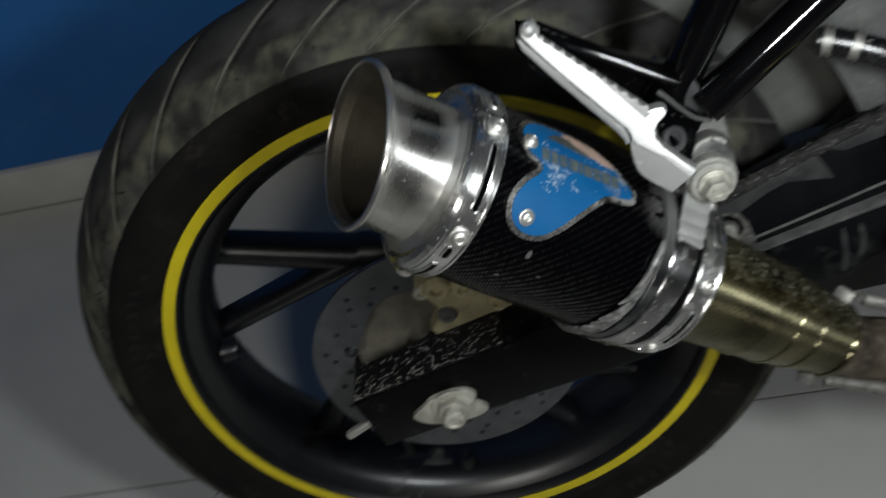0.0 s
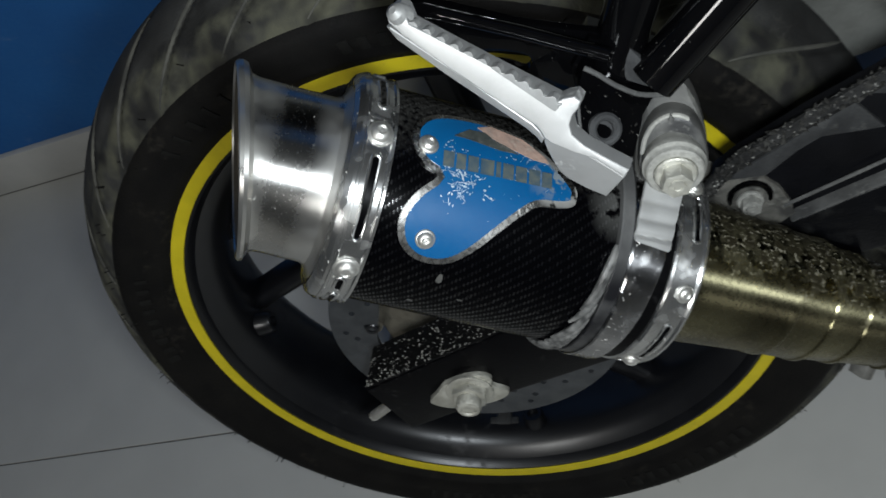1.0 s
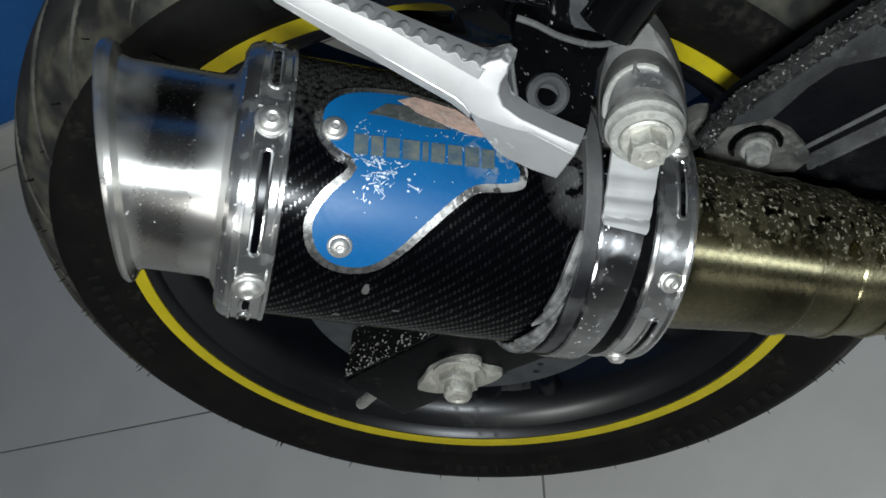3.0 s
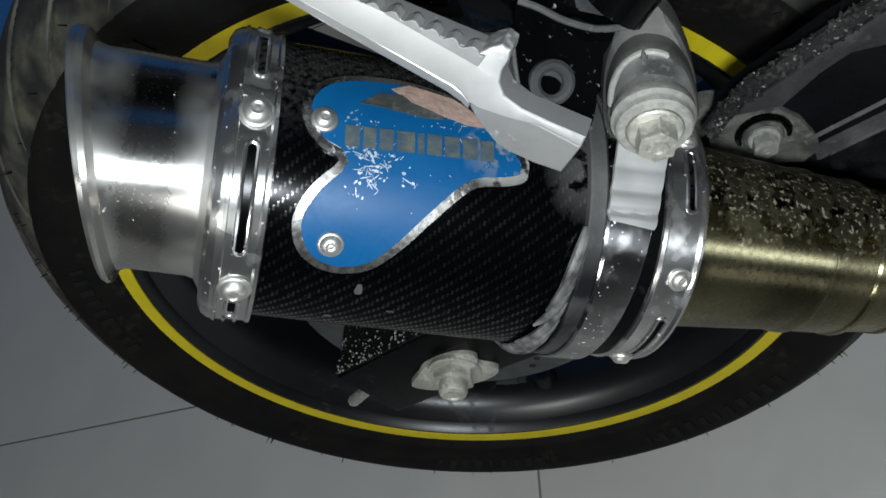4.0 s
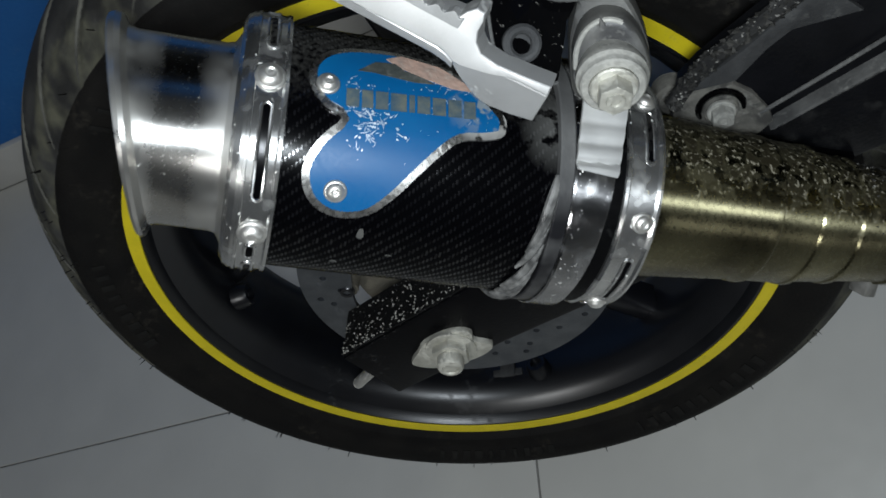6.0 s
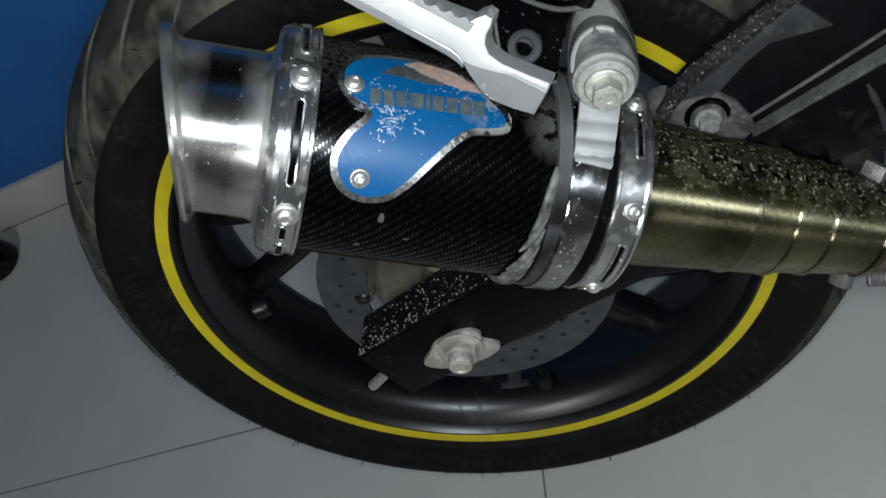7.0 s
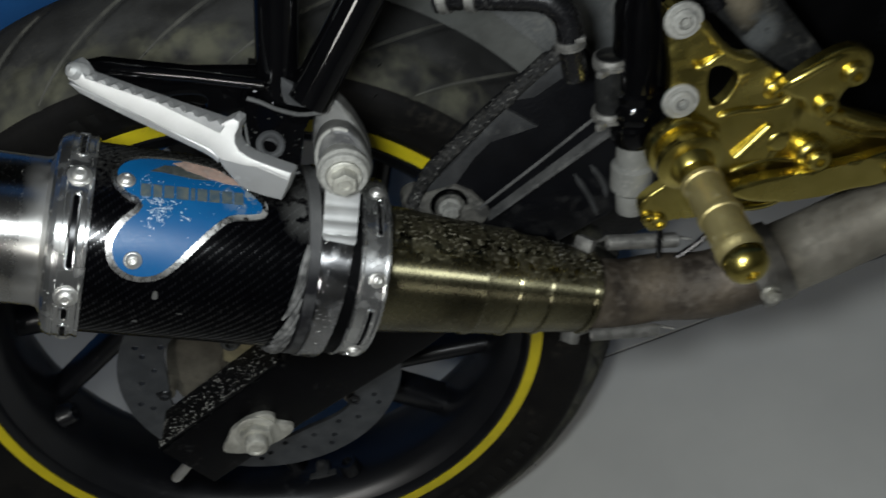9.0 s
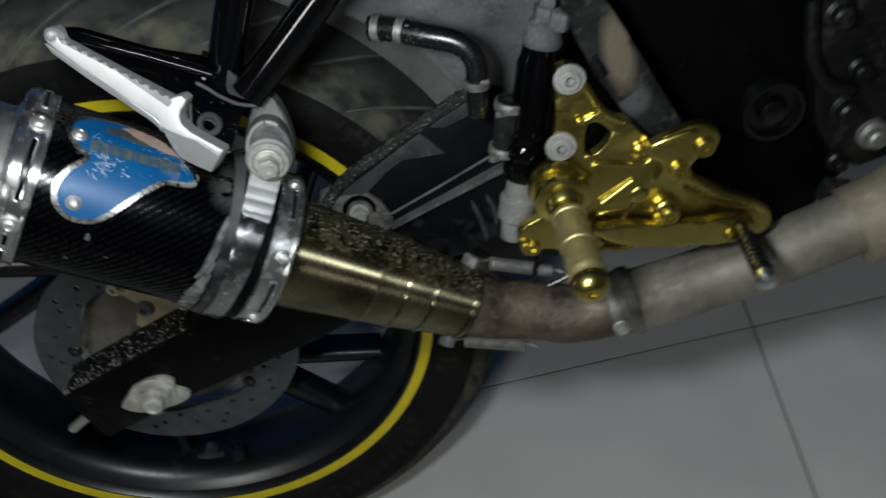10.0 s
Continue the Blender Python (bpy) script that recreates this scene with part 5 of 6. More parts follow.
    part("hinge_stop", bm, "black", peg, "black stop under the hinge")
    bm = bmesh.new()
    tube(bm, [pl(0.0040, -0.0035, -0.006), pl(0.0020, -0.0022, -0.0025), pl(0.0008, -0.0012, -0.0005), pl(0.0, -0.0005, 0.0006)], [0.0050, 0.0046, 0.0036, 0.0016], 16)
    part("tip_knob", bm, "peg_rough", peg)
    return peg


def hanger_bracket():
    """Black enamelled bracket: two tubes, a clevis block and a long stay behind the peg."""
    bm = bmesh.new()
    a, b = Vector((0.179, -0.122, 0.255)), Vector((0.226, -0.113, 0.330))
    tube(bm, [a - (b - a) * 0.05, b + (b - a) * 1.6], 0.0108, 24)
    bk = part("footpeg_bracket", bm, "gloss_black", bike, "gloss black tubular footpeg bracket")
    bm = bmesh.new()
    c, d = Vector((0.204, -0.128, 0.255)), Vector((0.323, -0.107, 0.330))
    tube(bm, [c - (d - c) * 0.10, d + (d - c) * 0.9], 0.0108, 24)
    part("bracket_tube", bm, "gloss_black", bk)
    block = [(0.1600, 0.2480), (0.1625, 0.2630), (0.1740, 0.2740), (0.1985, 0.2530), (0.1930, 0.2440), (0.1765, 0.2300)]
    part("clevis_block", sheet(bmesh.new(), block, 0.016, facing(-0.110), bevel=0.0025), "gloss_black", bk, "black clevis block under the tubes")
    rim = [(0.1690, 0.2660), (0.1735, 0.2612), (0.1790, 0.2545), (0.1865, 0.2460), (0.1950, 0.2400)]
    cheek = rim + [(0.1912, 0.2420), (0.1855, 0.2400), (0.1805, 0.2345), (0.1765, 0.2305), (0.1720, 0.2335), (0.1668, 0.2385), (0.1632, 0.2440), (0.1622, 0.2500), (0.1632, 0.2565), (0.1652, 0.2625)]

    def bowed(x, z, h):
        """The front of the clevis leans out towards its foot and swells round the pin."""
        return (x, -0.5494 + 1.004 * x + 0.925 * z - h - 0.006 * math.exp(-((x - 0.171) / 0.010) ** 2 - ((z - 0.248) / 0.010) ** 2), z)
    part("clevis_cheek", sheet(bmesh.new(), cheek, 0.016, bowed, cuts=4, bevel=0.0012, base=-0.016), "gloss_black", bk, "scratched gloss black cheek of the clevis")
    bm = bmesh.new()
    tube(bm, glide([bowed(x, z, 0.0006) for x, z in rim], 5), 0.0011, 8)
    part("clevis_rim", bm, "ledge", bk, "pale worn rim of the clevis")
    bm = bmesh.new()
    tube(bm, glide([bowed(x, z, 0.0004) for x, z in cheek[8:]], 4), 0.0007, 8)
    part("cheek_edge", bm, "ledge", bk, "dusty worn edge of the cheek")
    pin = Vector(bowed(0.1714, 0.2482, 0.0008))
    bm = bmesh.new()
    turned(bm, [(-0.002, 0.0070), (0.0005, 0.0069), (0.0013, 0.0058), (0.0013, 0.0046), (0.0004, 0.0036), (-0.0012, 0.0032), (-0.0012, 0)], pin, Vector((0.42, -0.8, 0.40)), 28)
    part("peg_pin", bm, "fold", bk, "dusty dished hinge pin head")
    bm = bmesh.new()
    web = [(0.1780, 0.2560), (0.1845, 0.2610), (0.1885, 0.2665), (0.1908, 0.2610), (0.1925, 0.2520), (0.1925, 0.2430)]
    sheet(bm, web, 0.008, lambda x, z, h: (x, -0.124 - h, z), bevel=0.0015)
    part("weld_fillet", bm, "fold", bk, "dusty weld between the tubes")
    # stay with its slot
    stay = [(0.103, 0.300), (0.106, 0.316), (0.118, 0.312), (0.150, 0.288), (0.182, 0.270), (0.186, 0.246), (0.168, 0.243), (0.150, 0.252), (0.130, 0.268), (0.113, 0.284)]
    slot = glide([(0.127, 0.282), (0.1341, 0.2803), (0.143, 0.2761), (0.1475, 0.2722), (0.1473, 0.2684), (0.1438, 0.2665), (0.1391, 0.2708), (0.1319, 0.2752), (0.1254, 0.2781)], 3, True)
    part("stay", sheet(bmesh.new(), stay, 0.005, facing(-0.118), [[tuple(p) for p in slot]], bevel=0.0008), "gloss_black", bk, "black stay plate with a slot")
    bm = bmesh.new()
    tube(bm, [(0.108, -0.118, 0.309), (0.120, -0.121, 0.304), (0.150, -0.126, 0.2855), (0.180, -0.133, 0.267)], 0.0032, 12)
    part("stay_edge", bm, "gloss_black", bk)
    return bk


def muffler_hanger():
    """Cast lug from the bracket down to the clamp band, with its big washer and bolt."""
    back = glide([(0.1720, 0.200), (0.1785, 0.2205), (0.1880, 0.2340), (0.1950, 0.2435), (0.1992, 0.2450), (0.2030, 0.2375), (0.2062, 0.224), (0.2055, 0.208), (0.2000, 0.198), (0.188, 0.195)], 4, True)
    bm = bmesh.new()
    sheet(bm, [tuple(p) for p in back], 0.012, lambda x, z, h: (x, -0.120 - h + 0.30 * (z - 0.21), z), bevel=0.003, seg=3)
    h = part("muffler_hanger", bm, "hanger", bike, "dusty cast muffler hanger lug")
    boss = glide([(0.1755, 0.203), (0.1770, 0.2150), (0.1808, 0.2225), (0.1868, 0.2288), (0.1935, 0.2308), (0.1995, 0.2288), (0.2040, 0.2240), (0.2056, 0.2140), (0.2030, 0.2020), (0.1920, 0.1960)], 4, True)
    part("bolt_boss", sheet(bmesh.new(), [tuple(p) for p in boss], 0.010, lambda x, z, k: (x, -0.130 - k + 0.30 * (z - 0.21), z), bevel=0.0035, seg=4), "hanger", h, "raised rounded boss of the lug")
    bm = bmesh.new()
    tube(bm, glide([(x, -0.1385 + 0.30 * (z - 0.21), z) for x, z in ((0.1768, 0.2110), (0.1812, 0.2210), (0.1868, 0.2268), (0.1935, 0.2288), (0.1990, 0.2270), (0.2030, 0.2225))], 5), [0.0008] * 3 + [0.0014] * 20 + [0.0008] * 3, 10)
    part("cast_ridge", bm, "bush", h, "pale worn ridge of the casting")
    c = Vector((0.1905, -0.1395, 0.2108))
    bm = bmesh.new()
    turned(bm, [(-0.010, 0.0118), (0.0, 0.0125), (0.002, 0.0136), (0.0050, 0.0137), (0.0062, 0.0128), (0.0066, 0.0126), (0.0088, 0.0124), (0.0096, 0.0117), (0.0098, 0.0095), (0.0088, 0.0090), (0.0088, 0)], c, OUT, 48)
    part("bushing", bm, "bush", h, "dusty round bushing")
    hex_bolt("hanger_bolt", h, c + Vector((0, -0.0088, 0)), OUT, 0.0068, 0.0072, 1.32, "nut", "dusty flanged hexagon bolt", 0)
    bm = bmesh.new()
    band = [(0.0196, -84), (0.0196, -53), (0.0203, -50.5), (0.0366, -49), (0.0374, -51), (0.0385, -84)]

    def strip(s, q, k):
        """The strip leaves the can along a tangent and runs straight up to the bolt, with a few dents."""
        a = q / 0.052
        lift = 1 / math.cos(max(0.0, -a - radians(51)))
        d = math.degrees(a) + 40 * (s - 0.028)
        dent = 0.0007 * math.exp(-((d + 61.5) / 1.5) ** 2) + 0.0009 * math.exp(-((d + 54.0) / 1.3) ** 2) + 0.0004 * math.exp(-((d + 69.0) / 1.2) ** 2)
        return around(s, math.degrees(a), (0.0543 + k) * lift - dent)
    sheet(bm, [(s, d * radians(1) * 0.052) for s, d in band], 0.0014, strip, cuts=28, bevel=0.0004)
    part("clamp_tongue", bm, "tongue", h, "bare metal tongue of the clamp")
    return h


def rearset():
    plate = [(0.3680, 0.1994), (0.3715, 0.2025), (0.3764, 0.2023), (0.3804, 0.1982), (0.3824, 0.1887), (0.3855, 0.1777), (0.3897, 0.1661), (0.3964, 0.1576), (0.4025, 0.1539), (0.4089, 0.1427), (0.4155, 0.1312), (0.4242, 0.1206),
             (0.4344, 0.1070), (0.4397, 0.0956), (0.4508, 0.0843), (0.4638, 0.0723), (0.4773, 0.0618), (0.4837, 0.0521), (0.4841, 0.0411), (0.4781, 0.0345), (0.4632, 0.0374), (0.4447, 0.0420), (0.4266, 0.0480), (0.4082, 0.0527),
             (0.3914, 0.0551), (0.3818, 0.0551), (0.3692, 0.0593), (0.3463, 0.0688), (0.3288, 0.0756), (0.3186, 0.0735), (0.3160, 0.0848), (0.3190, 0.0950), (0.3270, 0.0990), (0.3351, 0.1010), (0.3438, 0.1080), (0.3508, 0.1180),
             (0.3582, 0.1265), (0.3602, 0.1324), (0.3575, 0.1404), (0.3545, 0.1502), (0.3610, 0.1697)]
    plate = [tuple(p) for p in glide(plate, 4, True)]
    hole = [tuple(p) for p in glide([(0.3792, 0.1584), (0.3860, 0.1575), (0.3918, 0.1491), (0.3888, 0.1423), (0.3793, 0.1362), (0.3738, 0.1385), (0.3749, 0.1492)], 6, True)]
    slot = [tuple(p) for p in glide([(0.3691, 0.0760), (0.3892, 0.0689), (0.3921, 0.0640), (0.3877, 0.0614), (0.3732, 0.0651), (0.3692, 0.0711)], 6, True)]
    bm = sheet(bmesh.new(), plate, 0.008, facing(-0.122), [hole, slot], cuts=1, bevel=0.0020, seg=3)
    # milled hollows and swells of the face
    swell = ((0.4000, 0.0965, 0.0060, 0.0050, -0.0030), (0.3830, 0.0940, 0.0070, 0.0040, 0.0030), (0.4320, 0.0880, 0.0140, 0.0100, 0.0060), (0.4600, 0.0620, 0.0140, 0.0070, 0.0045), (0.3860, 0.1150, 0.0090, 0.0050, 0.0035),
             (0.3700, 0.1720, 0.0030, 0.0150, 0.0030), (0.3960, 0.0800, 0.0120, 0.0060, 0.0030), (0.4050, 0.1420, 0.0060, 0.0080, -0.0025))
    for v in bm.verts:
        if v.co.y < -0.1270:
            v.co.y += sum(k * math.exp(-((v.co.x - x) / sx) ** 2 - ((v.co.z - z) / sz) ** 2) for x, z, sx, sz, k in swell)
    rs = part("rearset", bm, "gold", bike, "gold anodised rearset plate with footpeg and brake pedal", sharp=50)

    def bead(loop, y, r=0.0017):
        """A rounded raised line on the plate."""
        bm = bmesh.new()
        q = glide([(p[0], y, p[1]) for p in loop], 5)
        tube(bm, q, [r * min(1.0, 0.45 + 0.3 * min(i, len(q) - 1 - i)) for i in range(len(q))], 12)
        part("machined_ridge", bm, "gold", rs)
    bead([(0.3815, 0.1900), (0.3850, 0.1775), (0.3892, 0.1665), (0.3960, 0.1580), (0.4020, 0.1535)], -0.1310, 0.0024)
    bead([(0.3725, 0.1640), (0.3775, 0.1625), (0.3830, 0.1640), (0.3900, 0.1640)], -0.1305, 0.0020)
    bead([(0.3752, 0.1293), (0.3811, 0.1284), (0.3871, 0.1267), (0.3985, 0.1214), (0.4087, 0.1189), (0.4135, 0.1215)], -0.1308, 0.0018)
    bead([(0.3752, 0.0990), (0.3800, 0.1010), (0.3945, 0.1078), (0.3995, 0.1100)], -0.1315, 0.0026)
    bead([(0.4370, 0.0950), (0.4480, 0.0820), (0.4620, 0.0705), (0.4760, 0.0600), (0.4815, 0.0500)], -0.1300, 0.0030)
    bead([(0.4300, 0.0900), (0.4400, 0.0790), (0.4540, 0.0690), (0.4700, 0.0590)], -0.1285, 0.0022)
    bead([(0.3720, 0.0905), (0.3900, 0.0880), (0.4050, 0.0800), (0.4110, 0.0760)], -0.1300, 0.0018)
    bead([(0.3700, 0.0625), (0.3830, 0.0575), (0.3920, 0.0575), (0.3950, 0.0610)], -0.1310, 0.0024)
    for x, z, r, h in ((0.4160, 0.0785, 0.0105, 0.0065), (0.4275, 0.1115, 0.0090, 0.0045), (0.4010, 0.0965, 0.0075, 0.0035), (0.4073, 0.1291, 0.0062, 0.0030), (0.3684, 0.1222, 0.0060, 0.0025)):
        part("bolt_boss", lathe([(-0.003, r)] + [(h * math.sin(radians(q)), r * (0.55 + 0.45 * math.cos(radians(q)))) for q in (0, 20, 40, 60, 75, 90)] + [(h, 0)], (x, -0.1295, z), OUT, 36), "gold", rs, sharp=60)
    # brake lever above, pedal arm below
    lever = [tuple(p) for p in glide([(0.4085, 0.1333), (0.4142, 0.1365), (0.4250, 0.1390), (0.4374, 0.1405), (0.4475, 0.1390), (0.4552, 0.1316), (0.4557, 0.1232), (0.4503, 0.1169), (0.4404, 0.1146), (0.4350, 0.1097), (0.4330, 0.1040), (0.4250, 0.1030), (0.4184, 0.1107), (0.4176, 0.1196), (0.4123, 0.1253)], 3, True)]
    part("brake_lever", sheet(bmesh.new(), lever, 0.0065, facing(-0.1315), bevel=0.0026, seg=4), "gold", rs, "gold lever of the rear brake")
    bm = bmesh.new()
    tube(bm, glide([(0.4105, -0.1350, 0.1325), (0.4200, -0.1372, 0.1350), (0.4330, -0.1378, 0.1362), (0.4450, -0.1372, 0.1352)], 5), [0.0014, 0.0020] + [0.0027] * 11 + [0.0022, 0.0014, 0.0010], 14)
    part("lever_bar", bm, "gold", rs, "rounded gold bar of the lever")
    pedal = [tuple(p) for p in glide([(0.3656, 0.0870), (0.3873, 0.0835), (0.4109, 0.0745), (0.4354, 0.0675), (0.4531, 0.0637), (0.4669, 0.0580), (0.4716, 0.0510), (0.4692, 0.0452), (0.4594, 0.0426), (0.4466, 0.0445), (0.4249, 0.0500), (0.4001, 0.0590), (0.3830, 0.0665), (0.3700, 0.0770)], 3, True)]
    part("brake_pedal", sheet(bmesh.new(), pedal, 0.0075, facing(-0.1335), bevel=0.0032, seg=4), "gold", rs, "gold brake pedal arm")
    for x, z, y, r in ((0.4457, 0.1226, -0.1378, 0.0062), (0.4275, 0.1113, -0.1380, 0.0055), (0.4165, 0.0785, -0.1378, 0.0058), (0.4537, 0.0500, -0.1408, 0.0042), (0.3242, 0.0790, -0.1300, 0.0046), (0.3200, 0.0850, -0.1290, 0.0036), (0.4073, 0.1291, -0.1322, 0.0040), (0.3684, 0.1222, -0.1316, 0.0042)):
        socket_bolt("rearset_bolt", rs, (x, y, z), OUT, r, 0.004, "gold", "gold socket bolt", 1.15)
    for x, z in ((0.3745, 0.1935), (0.3595, 0.1500)):
        socket_bolt("mount_bolt", rs, (x, -0.1302, z), OUT, 0.0068, 0.005, "bush", "dusty bare mounting bolt on a wide washer", 1.45)
    # footpeg: stepped gold boss, worn knurled bar, ball end
    a, b = Vector((0.352, -0.128, 0.121)), Vector((0.3505, -0.226, 0.1055))
    d = (b - a).normalized()
    part("footpeg_boss", lathe([(-0.004, 0.0200), (0.003, 0.0205), (0.005, 0.0195), (0.0058, 0.0160), (0.0100, 0.0158), (0.0108, 0.0180), (0.0125, 0.0188), (0.0160, 0.0185), (0.0172, 0.0160), (0.0180, 0.0125), (0.0225, 0.0108), (0.0240, 0.0096), (0.0330, 0.0100), (0.0345, 0)], a, d, 44), "gold", rs, "stepped gold footpeg boss")
    bm = bmesh.new()
    turned(bm, [(0.030, 0.0095), (0.0305, 0.0112), (0.033, 0.0112), (0.034, 0.0104), (0.054, 0.0108), (0.055, 0.0116), (0.058, 0.0116), (0.059, 0.0108), (0.078, 0.0112), (0.079, 0.0119), (0.082, 0.0119), (0.083, 0.0114), (0.086, 0.0113)], a, d, 40)
    part("footpeg_bar", bm, "gold_worn", rs, "worn pale gold knurled footpeg")
    bm = bmesh.new()
    turned(bm, [(0.085, 0.0104), (0.087, 0.0112), (0.090, 0.0112), (0.0935, 0.0102), (0.096, 0.0080), (0.0975, 0.0052), (0.0975, 0.0030), (0.0955, 0.0026), (0.0955, 0)], a, d, 36)
    part("footpeg_cap", bm, "gold", rs, "gold end cap")
    # toe tip: ribbed rubber on a rod with a bright end
    p, q = Vector((0.462, -0.141, 0.049)), Vector((0.4575, -0.196, 0.0525))
    dd = (q - p).normalized()
    ll = (q - p).length
    prof = [(0, 0.0045)]
    for i in range(9):
        s = 0.006 + i * 0.0046
        prof += [(s, 0.0048), (s + 0.0008, 0.0066), (s + 0.0028, 0.0066), (s + 0.0036, 0.0048)]
    prof += [(ll - 0.004, 0.0048)]
    part("toe_rubber", lathe(prof, p, dd, 24), "hose", rs, "ribbed black pedal tip")
    part("toe_cap", lathe([(ll - 0.006, 0.005), (ll - 0.005, 0.0072), (ll - 0.001, 0.0074), (ll + 0.002, 0.006), (ll + 0.003, 0.003), (ll + 0.003, 0)], p, dd, 24), "chrome", rs, "bright metal end of the pedal tip")
    return rs


def brake_cylinder():
    a, b = Vector((0.331, -0.106, 0.121)), Vector((0.366, -0.104, 0.208))
    d = (b - a).normalized()
    L = (b - a).length
    c = part("master_cylinder", lathe([(0, 0), (0, 0.0115), (0.004, 0.0135), (0.012, 0.0135), (0.014, 0.0120), (0.024, 0.0120), (0.026, 0.0138), (L - 0.012, 0.0138), (L - 0.008, 0.0120), (L, 0.0120), (L, 0)], a, d, 32), "gloss_black", bike, "black rear brake master cylinder")
    bm = bmesh.new()
    turned(bm, [(0.000, 0.0125), (0.003, 0.0130), (0.006, 0.0115), (0.014, 0.0105), (0.016, 0.0080), (0.016, 0)], b, d, 12)
    box(bm, (0.022, 0.011, 0.012), toward(b + d * 0.016 + Vector((0.004, -0.003, 0)), d, 55), 0.003)
    turned(bm, [(0.016, 0.0085), (0.020, 0.0090), (0.024, 0.0085), (0.025, 0.0060), (0.034, 0.0056), (0.036, 0.0030), (0.036, 0)], b, d, 6)
    box(bm, (0.008, 0.022, 0.008), toward(b + d * 0.030, d, 80), 0.002)
    part("union", bm, "grey_panel", c, "dirty metal union on top")
    part("rubber_boot", lathe([(-0.050, 0.006), (-0.048, 0.0085), (-0.034, 0.0095), (-0.031, 0.0125), (-0.016, 0.0125), (-0.014, 0.0098), (0.002, 0.0095)], a, d, 24), "chain_grey", c, "pale grey dusty boot")
    bm = bmesh.new()
    tube(bm, [a + d * 0.02 + Vector((-0.014, 0.0, 0.004)), a + d * 0.062 + Vector((-0.016, 0, 0.0))], 0.0085, 16)
    tube(bm, [a + d * 0.05 + Vector((-0.016, 0, 0)), a + d * 0.052], 0.005, 12)
    part("side_port", bm, "frame", c, "dirty dark side port")
    side = Vector((-0.015, 0, 0.002))
    for k in (0.024, 0.056):
        bm = bmesh.new()
        turned(bm, [(-0.003, 0.0085), (-0.003, 0.0098), (-0.001, 0.0102), (-0.001, 0.0092), (0.001, 0.0092), (0.001, 0.0102), (0.003, 0.0098), (0.003, 0.0085)], a + d * k + side, d, 24)
        box(bm, (0.004, 0.010, 0.004), toward(a + d * k + side + Vector((-0.006, -0.008, 0)), d, 35), 0.001)
        part("port_clip", bm, "spring", c, "dusty wire clip round the port")
    bm = bmesh.new()
    turned(bm, [(0.018, 0.0125), (0.018, 0.0165), (0.021, 0.0175), (0.026, 0.0170), (0.029, 0.0150), (0.034, 0.0155), (0.036, 0.0140), (0.036, 0.0125)], a, d, 10)
    box(bm, (0.010, 0.012, 0.008), toward(a + d * 0.026 + Vector((0.013, -0.008, 0)), d, 20), 0.002)
    part("mount_collar", bm, "gloss_black", c, "faceted black collar of the cylinder")
    hose_pts = glide([(0.268, -0.084, 0.244), (0.280, -0.089, 0.2415), (0.300, -0.098, 0.234), (0.318, -0.104, 0.225), (0.324, -0.108, 0.212), (0.320, -0.110, 0.196), (0.316, -0.108, 0.178)], 6)
    hose = part("coolant_hose", tube(bmesh.new(), hose_pts, [0.0080 - 0.0014 * i / (len(hose_pts) - 1) for i in range(len(hose_pts))], 20), "hose", bike, "black rubber hose with wire clips")
    for i in (3, 8, 29):
        p, q = Vector(hose_pts[i]), Vector(hose_pts[i + 1])
        bm = bmesh.new()
        w = 0.0080 - 0.0014 * i / (len(hose_pts) - 1)
        turned(bm, [(-0.0024, w), (-0.0024, w + 0.0010), (-0.0012, w + 0.0010), (-0.0012, w + 0.0002), (0.0012, w + 0.0002), (0.0012, w + 0.0010), (0.0024, w + 0.0010), (0.0024, w)], p, q - p, 24)
        box(bm, (0.003, 0.006, 0.003), toward(p + Vector((0.0045, -0.005, 0.002)), (q - p)), 0.0006)
        part("hose_clip", bm, "spring", hose, "dull wire hose clip")
    return c


